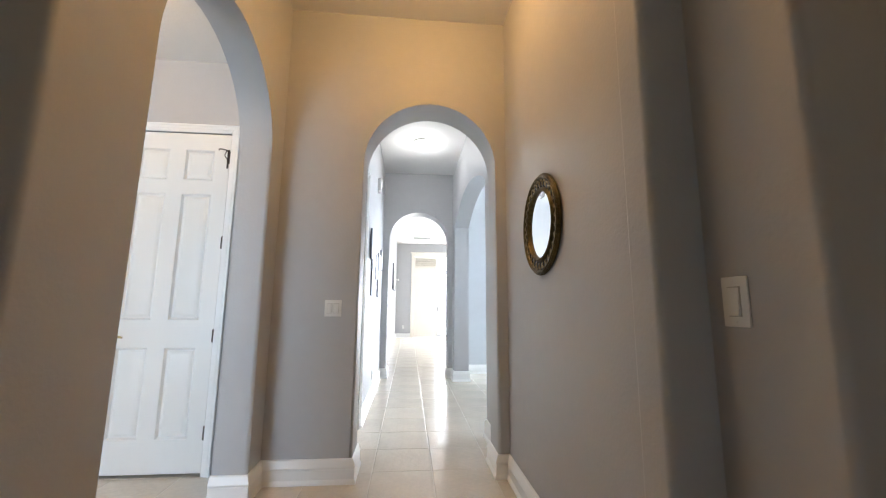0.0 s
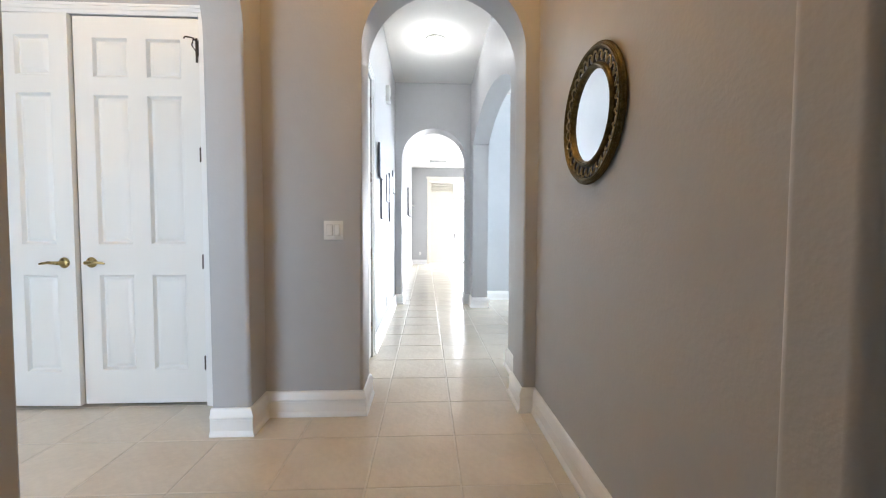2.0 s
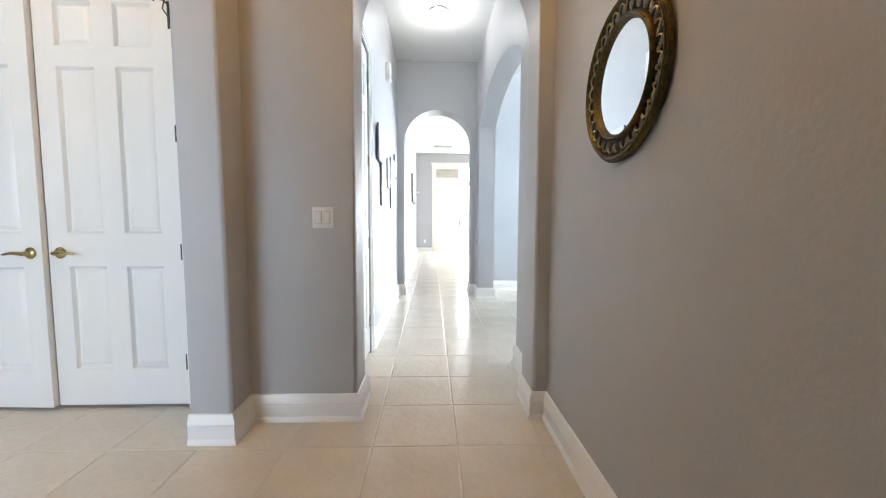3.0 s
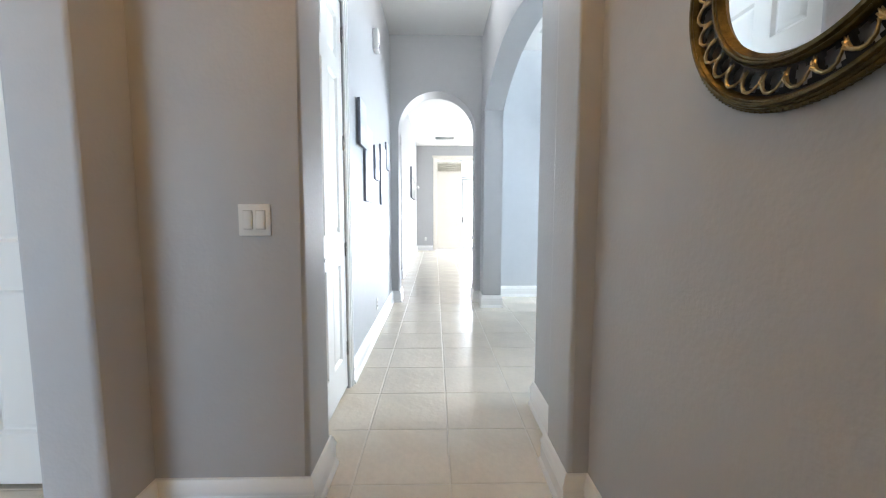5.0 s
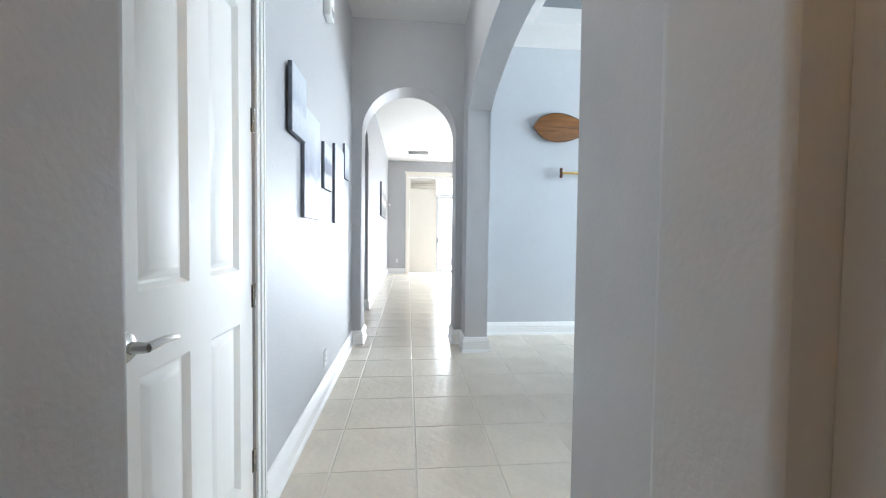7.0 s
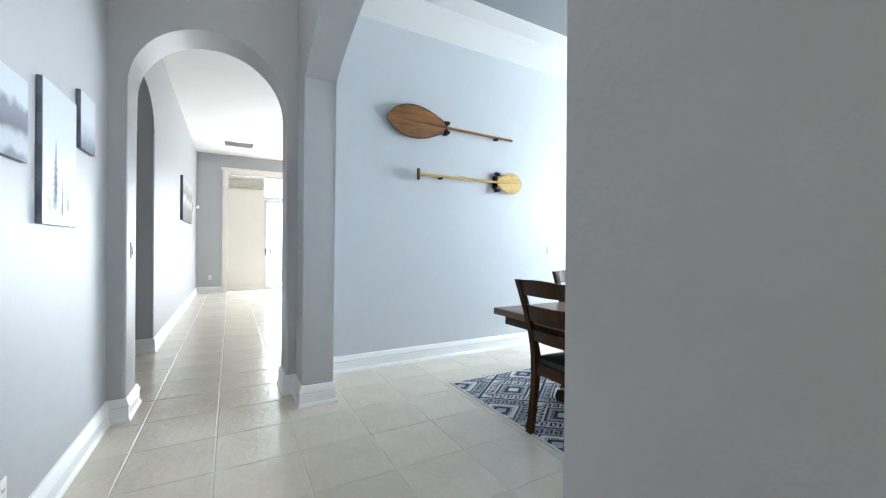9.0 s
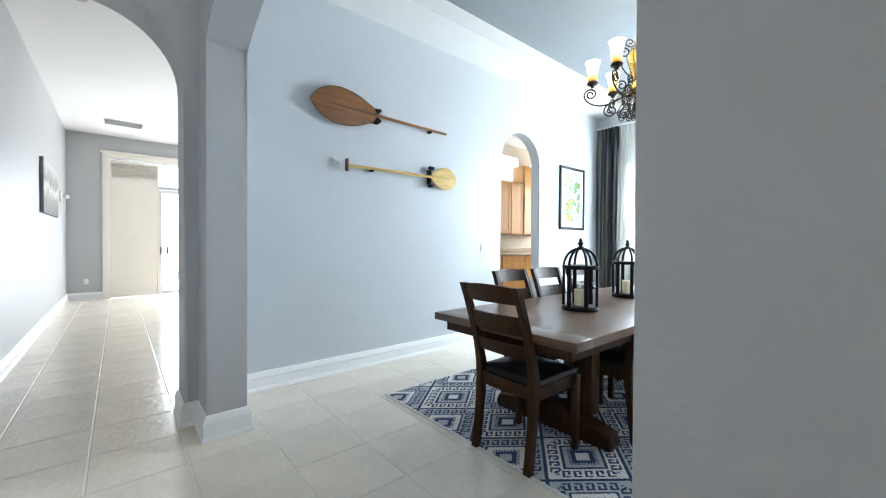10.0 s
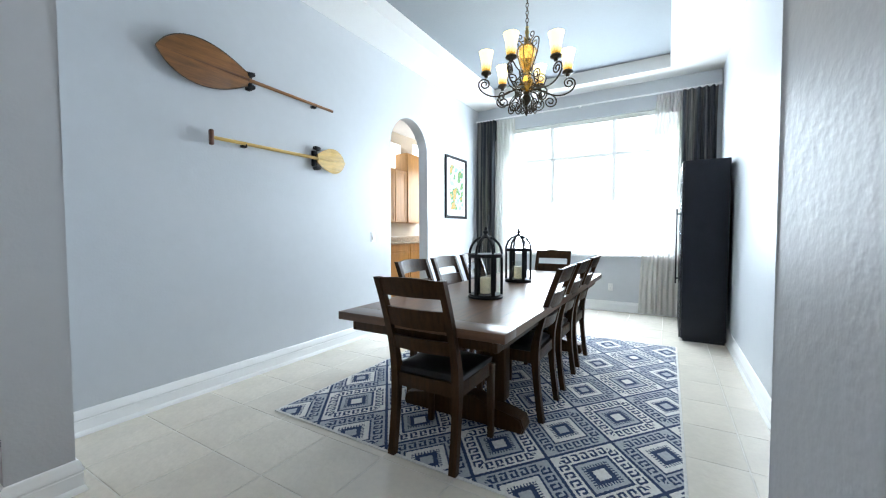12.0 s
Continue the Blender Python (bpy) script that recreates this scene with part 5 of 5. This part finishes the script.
def build_chair():
    """Ladder-back chair. Origin on the floor between its back feet, it faces +y."""
    ch = thing("dining_chair", (0, 0, 0), "dark-stained wooden ladder-back chair with a black leather seat", "chair", "chairs round the dining table")
    W2 = 0.212

    def back_y(z):
        if z < 0.46:
            return -0.045 * ((0.46 - z) / 0.46) ** 1.6 + 0.045
        return 0.045 - 0.155 * ((z - 0.46) / 0.525) ** 1.35

    for s in (-1, 1):
        bm = bmesh.new()
        rings = []
        for k in range(17):
            z = 0.988 * k / 16
            w = 0.021 if z < 0.5 else 0.021 - 0.004 * (z - 0.5) / 0.485
            d = 0.018 + 0.008 * math.exp(-((z - 0.45) / 0.12) ** 2)
            y = back_y(z)
            cx = s * (W2 - 0.021)
            rings.append([bm.verts.new(q) for q in ((cx - w, y - d, z), (cx + w, y - d, z), (cx + w, y + d, z), (cx - w, y + d, z))])
        for a, b in zip(rings, rings[1:]):
            for i in range(4):
                bm.faces.new([a[i], a[(i + 1) % 4], b[(i + 1) % 4], b[i]])
        bm.faces.new(rings[0][::-1]), bm.faces.new(rings[-1])
        bmesh.ops.bevel(bm, geom=[e for e in bm.edges if e.is_manifold and e.calc_face_angle(0) > 0.8], offset=0.004, segments=2, affect="EDGES")
        part("back_post", bm, ESPRESSO, ch)
    for z0, z1 in ((0.895, 0.984), (0.725, 0.830), (0.595, 0.668)):
        bm = bmesh.new()
        rings = []
        for k in range(13):
            u = -1 + 2 * k / 12
            x = u * (W2 - 0.035)
            bow = -0.020 * (1 - u * u)
            up = 0.012 * (1 - u * u) if z0 > 0.85 else 0.0
            pts = []
            for z, side in ((z0, -1), (z1 + up, -1), (z1 + up, 1), (z0, 1)):
                pts.append(bm.verts.new((x, back_y((z0 + z1) / 2 + (z - (z0 + z1) / 2) * 0.9) + bow + side * 0.010, z)))
            rings.append(pts)
        for a, b in zip(rings, rings[1:]):
            for i in range(4):
                bm.faces.new([a[i], a[(i + 1) % 4], b[(i + 1) % 4], b[i]])
        bm.faces.new(rings[0][::-1]), bm.faces.new(rings[-1])
        bmesh.ops.bevel(bm, geom=[e for e in bm.edges if e.is_manifold and e.calc_face_angle(0) > 0.8], offset=0.003, segments=2, affect="EDGES")
        part("back_slat" if z0 < 0.85 else "top_rail", bm, ESPRESSO, ch)
    for s in (-1, 1):
        bm = boxed((s * (W2 - 0.004) - 0.021, 0.405, 0.0), (s * (W2 - 0.004) + 0.021, 0.447, 0.445), 0.004, 2)
        for v in bm.verts:
            if v.co.z < 0.1:
                v.co.x += (s * (W2 - 0.004) - v.co.x) * 0.22
                v.co.y += (0.426 - v.co.y) * 0.22
        part("front_leg", bm, ESPRESSO, ch)
    part("side_rail", boxed((-W2 + 0.004, 0.05, 0.375), (-W2 + 0.026, 0.41, 0.448), 0.003), ESPRESSO, ch)
    part("side_rail", boxed((W2 - 0.026, 0.05, 0.375), (W2 - 0.004, 0.41, 0.448), 0.003), ESPRESSO, ch)
    part("front_rail", boxed((-W2 + 0.026, 0.412, 0.375), (W2 - 0.026, 0.434, 0.448), 0.003), ESPRESSO, ch)
    part("back_rail", boxed((-W2 + 0.04, 0.030, 0.375), (W2 - 0.04, 0.056, 0.448), 0.003), ESPRESSO, ch)
    bm = bmesh.new()
    add_box(bm, (-W2 + 0.004, 0.050, 0.444), (W2 - 0.004, 0.452, 0.500))
    bmesh.ops.subdivide_edges(bm, edges=bm.edges, cuts=5, use_grid_fill=True)
    for v in bm.verts:
        if v.co.z > 0.47:
            ex = 1 - (abs(v.co.x) / (W2 - 0.004)) ** 4
            ey = 1 - (abs(v.co.y - 0.257) / 0.195) ** 4
            v.co.z = 0.478 + 0.032 * max(0, ex) * max(0, ey)
    bmesh.ops.bevel(bm, geom=[e for e in bm.edges if e.is_manifold and e.calc_face_angle(0) > 0.9], offset=0.010, segments=3, affect="EDGES")
    part("seat", bm, LEATHER, ch, "padded black leather seat", 60)
    return ch


RZ = 0.0098
chair = build_chair()
spots = [(1.985, 4.805, -90), (2.926, 4.385, 0), (3.515, 4.388, 0), (4.09, 4.392, 0),
         (2.89, 5.39, 180), (3.40, 5.39, 180), (3.95, 5.39, 180), (4.98, 4.92, 90)]
for x, y, t in spots[1:]:
    copy_thing(chair, pose(x, y, RZ, 0, 0, t))
chair.matrix_world = pose(spots[0][0], spots[0][1], RZ, 0, 0, spots[0][2])

# ---- lanterns ----


def build_lantern():
    la = thing("candle_lantern", (0, 0, 0), "black domed metal lantern with a cream candle, standing on the table", "lantern", "lanterns on the table")
    R = 0.118
    bm = bmesh.new()
    add_lathe(bm, [(0.0, 0.0), (R + 0.006, 0.0), (R + 0.008, 0.012), (R, 0.018), (R, 0.026), (R - 0.03, 0.030), (0.0, 0.030)], 32)
    part("base", bm, BLACK, la)
    bm = bmesh.new()
    add_lathe(bm, [(R - 0.012, 0.290), (R + 0.007, 0.290), (R + 0.008, 0.315), (R - 0.012, 0.315), (R - 0.012, 0.290)][:4], 32)
    part("collar", bm, BLACK, la)
    for k in range(6):
        a = 2 * math.pi * (k + 0.3) / 6
        c, s = math.cos(a), math.sin(a)
        part("post", boxed((-0.009, -0.013, 0.024), (0.009, 0.013, 0.295), 0.002, 1, Matrix.Translation((c * (R - 0.004), s * (R - 0.004), 0)) @ pose(0, 0, 0, 0, 0, math.degrees(a))), BLACK, la)
        bm = bmesh.new()
        pts = [((R - 0.003) * math.cos(u) * c, (R - 0.003) * math.cos(u) * s, 0.310 + 0.125 * math.sin(u)) for u in [i * math.pi / 2 / 10 for i in range(10)]] + [(0.012 * c, 0.012 * s, 0.437)]
        add_tube(bm, pts, 0.0092, 8)
        part("dome_rib", bm, BLACK, la)
    bm = bmesh.new()
    add_lathe(bm, [(0.0, 0.425), (0.034, 0.427), (0.036, 0.436), (0.018, 0.446), (0.012, 0.456), (0.020, 0.466), (0.021, 0.474), (0.010, 0.484), (0.014, 0.493), (0.008, 0.503), (0.0, 0.512)], 18)
    part("finial", bm, BLACK, la)
    bm = bmesh.new()
    add_lathe(bm, [(0.040, 0.030), (0.0405, 0.138), (0.034, 0.144), (0.0, 0.140)], 24)
    candle = part("candle", bm, WAX, la, "cream pillar candle")
    bm = bmesh.new()
    add_tube(bm, [(0, 0, 0.139), (0.001, 0, 0.152)], 0.0014, 6)
    part("wick", bm, BLACK, candle)
    bm = bmesh.new()
    add_lathe(bm, [(0.056, 0.030), (0.056, 0.195), (0.054, 0.195), (0.054, 0.030)], 28)
    g = part("glass_cylinder", bm, GLASS, la, "clear glass cylinder")
    g.visible_shadow = False
    return la


la = build_lantern()
copy_thing(la, pose(3.84, 4.935, TZ + 0.001, 0, 0, 25))
la.matrix_world = pose(2.875, 4.84, TZ + 0.001, 0, 0, 32)

# ---- chandelier ----


def spiral(cx, cz, r0, r1, a0, a1, n=18):
    return [(cx + (r0 + (r1 - r0) * i / n) * math.cos(a0 + (a1 - a0) * i / n), cz + (r0 + (r1 - r0) * i / n) * math.sin(a0 + (a1 - a0) * i / n)) for i in range(n + 1)]


CHX, CHY, CHZ = 3.85, 4.87, 2.30
ch = thing("chandelier", (CHX, CHY, CHZ), "wrought iron chandelier with scrolled arms and six lit amber shades", "chandelier")
GILT_IRON = material("rubbed_gilt_iron", (0.34, 0.22, 0.06), 0.36, 0.8, var=0.5, scale=40, bump=0.0006, bump_scale=140)
IRON = material("aged_bronze_iron", (0.050, 0.038, 0.024), 0.42, 0.7, var=0.5, scale=40, bump=0.0006, bump_scale=140)
bm = bmesh.new()
add_lathe(bm, [(0.0, 0.0), (0.006, 0.006), (0.020, 0.035), (0.022, 0.05), (0.012, 0.075), (0.018, 0.082), (0.010, 0.095), (0.03, 0.12), (0.042, 0.15), (0.040, 0.175), (0.022, 0.20), (0.03, 0.21), (0.03, 0.22), (0.0, 0.222)], 20)
part("bottom_finial", bm, IRON, ch)
bm = bmesh.new()
add_lathe(bm, [(0.0, 0.22), (0.035, 0.222), (0.058, 0.25), (0.066, 0.285), (0.058, 0.325), (0.040, 0.36), (0.0, 0.362)], 24)
part("lower_bowl", bm, AMBER, ch, "mottled amber glass bowl")
bm = bmesh.new()
add_lathe(bm, [(0.0, 0.358), (0.040, 0.36), (0.044, 0.372), (0.034, 0.39), (0.038, 0.395), (0.0, 0.396)], 20)
part("waist_collar", bm, BRASS, ch)
bm = bmesh.new()
add_lathe(bm, [(0.0, 0.394), (0.034, 0.396), (0.045, 0.44), (0.066, 0.52), (0.078, 0.575), (0.072, 0.61), (0.045, 0.632), (0.0, 0.636)], 24)
part("vase", bm, AMBER, ch, "tall mottled amber glass vase")
bm = bmesh.new()
add_lathe(bm, [(0.0, 0.630), (0.05, 0.634), (0.036, 0.655), (0.018, 0.68), (0.014, 0.74), (0.022, 0.76), (0.012, 0.79), (0.016, 0.81), (0.0, 0.83)], 18)
part("crown", bm, BRASS, ch)
for k in range(6):
    a = math.radians(60 * k - 2)
    c, s = math.cos(a), math.sin(a)
    # main arm: from the hub, a low sweep outward and up into the cup, with curls
    line = [(0.035, 0.245), (0.10, 0.245), (0.18, 0.205), (0.26, 0.185), (0.33, 0.195), (0.385, 0.228), (0.412, 0.265), (0.418, 0.295)]
    line += spiral(0.366, 0.297, 0.052, 0.012, 0.0, 10.2, 30)[1:]
    bm = bmesh.new()

    def smooth_line(pts, per=5):
        out = []
        for i in range(len(pts) - 1):
            p0, p1, p2, p3 = pts[max(i - 1, 0)], pts[i], pts[i + 1], pts[min(i + 2, len(pts) - 1)]
            for j in range(per):
                t = j / per
                out.append(tuple(0.5 * (2 * p1[q] + (p2[q] - p0[q]) * t + (2 * p0[q] - 5 * p1[q] + 4 * p2[q] - p3[q]) * t * t + (3 * p1[q] - p0[q] - 3 * p2[q] + p3[q]) * t ** 3) for q in (0, 1)))
        return out + [pts[-1]]

    put = lambda pts: [(1.06 * r * c, 1.06 * r * s, z) for r, z in pts]
    add_tube(bm, put(smooth_line(line[:8]) + line[8:]), 0.0074, 8)
    arm = part("arm", bm, IRON, ch, "scrolled iron arm")
    bm = bmesh.new()
    low = [(0.10, 0.240), (0.16, 0.225), (0.225, 0.185)] + spiral(0.205, 0.130, 0.056, 0.011, 0.75, -9.4, 30)
    add_tube(bm, put(low), 0.0062, 7)
    part("lower_scroll", bm, IRON, arm)
    bm = bmesh.new()
    inner = [(0.035, 0.225), (0.085, 0.205), (0.125, 0.165)] + spiral(0.100, 0.098, 0.054, 0.010, 0.75, -10.5, 32)
    add_tube(bm, put(inner), 0.0056, 7)
    add_tube(bm, put([(0.010, 0.06), (0.03, 0.045)] + spiral(0.052, 0.068, 0.032, 0.008, -2.2, 5.0, 20)), 0.0046, 7)
    part("inner_scroll", bm, IRON, arm)
    bm = bmesh.new()
    lyre = [(0.03, 0.235), (0.10, 0.245), (0.150, 0.285), (0.168, 0.335)] + spiral(0.122, 0.345, 0.046, 0.010, 0.0, 8.6, 28)
    add_tube(bm, put(lyre), 0.0056, 7)
    add_tube(bm, put([(0.036, 0.385), (0.09, 0.33), (0.11, 0.28)] + spiral(0.088, 0.255, 0.034, 0.009, 0.6, -7.5, 22)), 0.0050, 7)
    part("mid_scroll", bm, IRON, arm)
    bm = bmesh.new()
    strap = [(0.042, 0.395), (0.050, 0.44), (0.071, 0.52), (0.084, 0.575), (0.079, 0.612), (0.055, 0.640), (0.050, 0.665), (0.072, 0.690)]
    add_tube(bm, put(smooth_line(strap)), 0.0058, 7)
    part("gilt_strap", bm, GILT_IRON, arm, "gilded strap over the glass")
    if k % 2 == 0:
        bm = bmesh.new()
        tall = [(0.045, 0.395), (0.09, 0.45), (0.135, 0.53), (0.152, 0.60)] + spiral(0.105, 0.628, 0.053, 0.011, -0.45, 8.2, 28)
        add_tube(bm, put(tall), 0.0056, 7)
        add_tube(bm, put([(0.016, 0.69), (0.05, 0.675)] + spiral(0.062, 0.715, 0.036, 0.009, -1.5, 5.4, 20)), 0.0046, 7)
        part("crown_scroll", bm, IRON, arm)
    rr = 0.373
    bm = bmesh.new()
    add_lathe(bm, [(0.0, 0.352), (0.014, 0.355), (0.020, 0.372), (0.046, 0.386), (0.050, 0.398), (0.040, 0.412), (0.0, 0.415)], 18, (rr * c, rr * s, 0))
    part("cup", bm, IRON, arm)
    bm = bmesh.new()
    add_lathe(bm, [(0.0, 0.0), (0.042, 0.002), (0.049, 0.03), (0.052, 0.08), (0.060, 0.14), (0.074, 0.200), (0.079, 0.212), (0.076, 0.212), (0.057, 0.14), (0.049, 0.08), (0.046, 0.03), (0.0, 0.008)], 24)
    sh = part("glass_shade", bm, AMBER_SHADE, arm, "lit tulip shade, white above amber")
    sh.location = (rr * c, rr * s, 0.413)
    sh.scale = (0.86, 0.86, 0.84)
    sh.visible_shadow = False
top_z = ZT - CHZ
links = int((top_z - 0.03 - 0.82) / 0.034)
for k in range(links + 1):
    bm = bmesh.new()
    turn = 90 * (k % 2)
    pts = [(0.013 * math.cos(u), 0, 0.022 * math.sin(u)) for u in [2 * math.pi * i / 14 for i in range(15)]]
    vs = add_tube(bm, pts, 0.0032, 6)
    bmesh.ops.transform(bm, matrix=pose(0, 0, 0.835 + k * 0.034, 0, 0, turn), verts=vs)
    part("chain_link", bm, IRON, ch)
bm = bmesh.new()
add_lathe(bm, [(0.0, top_z - 0.035), (0.015, top_z - 0.033), (0.05, top_z - 0.02), (0.065, top_z - 0.004), (0.065, top_z), (0.0, top_z)], 24)
part("ceiling_rose", bm, IRON, ch)
bulb("chandelier_bulbs", (CHX, CHY, CHZ + 0.60), 9, (1.0, 0.80, 0.52), 0.30)

# ---- console table in the entry ----
MAHOGANY = material("red_brown_polished_wood", (0.105, 0.034, 0.013), 0.28, var=0.5, scale=3.0, bump=0.0002, bump_scale=40, stretch=(12, 1.2, 12), rough_var=0.06)
console = thing("console_table", (-0.82, 0.275, 0.0), "dark red-brown wooden console table against the entry wall", "console table")
part("tabletop", boxed((-0.29, -0.583, 0.694), (0.29, 0.583, 0.722), 0.006, 3), MAHOGANY, console)
part("edge_moulding", boxed((-0.282, -0.575, 0.678), (0.282, 0.575, 0.6945), 0.004, 2), GOLD_BRIGHT, console, "thin rubbed gilt moulding")
part("apron", boxed((-0.26, -0.553, 0.595), (0.26, 0.553, 0.6785), 0.003), MAHOGANY, console)
for sx in (-1, 1):
    for sy in (-1, 1):
        leg_bm = boxed((sx * 0.24 - 0.022, sy * 0.533 - 0.022, 0.0), (sx * 0.24 + 0.022, sy * 0.533 + 0.022, 0.596), 0.004, 2)
        for v in leg_bm.verts:
            if v.co.z < 0.1:
                v.co.x += (sx * 0.24 - v.co.x) * 0.35
                v.co.y += (sy * 0.533 - v.co.y) * 0.35
        part("leg", leg_bm, MAHOGANY, console)
console.scale = (1, 1, 1.03)

# ---- floor tiles, last ----
PITCH, GAP = 0.4265, 0.0055
TILE = material("glazed_beige_floor_tile", (0.69, 0.63, 0.535), 0.18, var=0.07, scale=3.5, bump=0.0026, bump_scale=20, rough_var=0.06, per_object=0.035)
TILE_FAR = material("glazed_beige_floor_tile_far", (0.69, 0.63, 0.535), 0.18, var=0.07, scale=3.5, bump=0.0026, bump_scale=20, rough_var=0.06, island=0.035)
floor = structure("floor", boxed((-4.0, -3.0, -0.15), (8.5, 14.5, -0.0021)), GROUT, "beige glazed square floor tiles with pale grout", "floor")


def tile_verts():
    """A slightly pillowed square tile: top, eased edge, skirt."""
    h = (PITCH - GAP) / 2
    loops = [(h - 0.005, 0.0), (h - 0.0015, -0.0008), (h, -0.0026), (h, -0.006)]
    vs = [(sx * r, sy * r, z) for r, z in loops for sx, sy in ((-1, -1), (1, -1), (1, 1), (-1, 1))]
    fs = [(0, 1, 2, 3)]
    for k in range(len(loops) - 1):
        fs += [(4 * k + i, 4 * (k + 1) + i, 4 * (k + 1) + (i + 1) % 4, 4 * k + (i + 1) % 4) for i in range(4)]
    return vs, fs


tv, tf = tile_verts()
tile_mesh = bpy.data.meshes.new("tile")
tile_mesh.from_pydata(tv, [], tf)
tile_mesh.materials.append(TILE)
near, rest_v, rest_f = [], [], []
for i in range(-11, 20):
    for j in range(-15, 28):
        cx, cy = 0.224 + (i + 0.5) * PITCH, 2.899 + (j + 0.5) * PITCH
        if not (-3.7 < cx < 8.2 and -2.8 < cy < 14.2):
            continue
        inner = (-1.2 < cx < 1.0 and 1.0 < cy < 10.2) or (1.0 <= cx < 5.6 and 3.0 < cy < 6.8) or (-3.0 < cx <= -1.2 and 1.4 < cy < 2.9)
        tilt = ((i * 7 + j * 13) % 5 - 2) * 0.0006, ((i * 11 + j * 3) % 5 - 2) * 0.0006
        if inner:
            near.append((cx, cy, tilt))
        else:
            k = len(rest_v)
            rest_v += [(cx + x, cy + y, z + x * tilt[0] + y * tilt[1]) for x, y, z in tv]
            rest_f += [tuple(k + q for q in f) for f in tf]
for cx, cy, tilt in near:
    ob = new("tile", tile_mesh)
    ob.parent = floor
    ob.location = (cx, cy, 0)
    ob.rotation_euler = (tilt[1], -tilt[0], 0)
me = bpy.data.meshes.new("far_tiles")
me.from_pydata(rest_v, [], rest_f)
me.materials.append(TILE_FAR)
far_tiles = new("far_tiles", me)
far_tiles.parent = floor
tagged(far_tiles, "", "", "", "stuff")
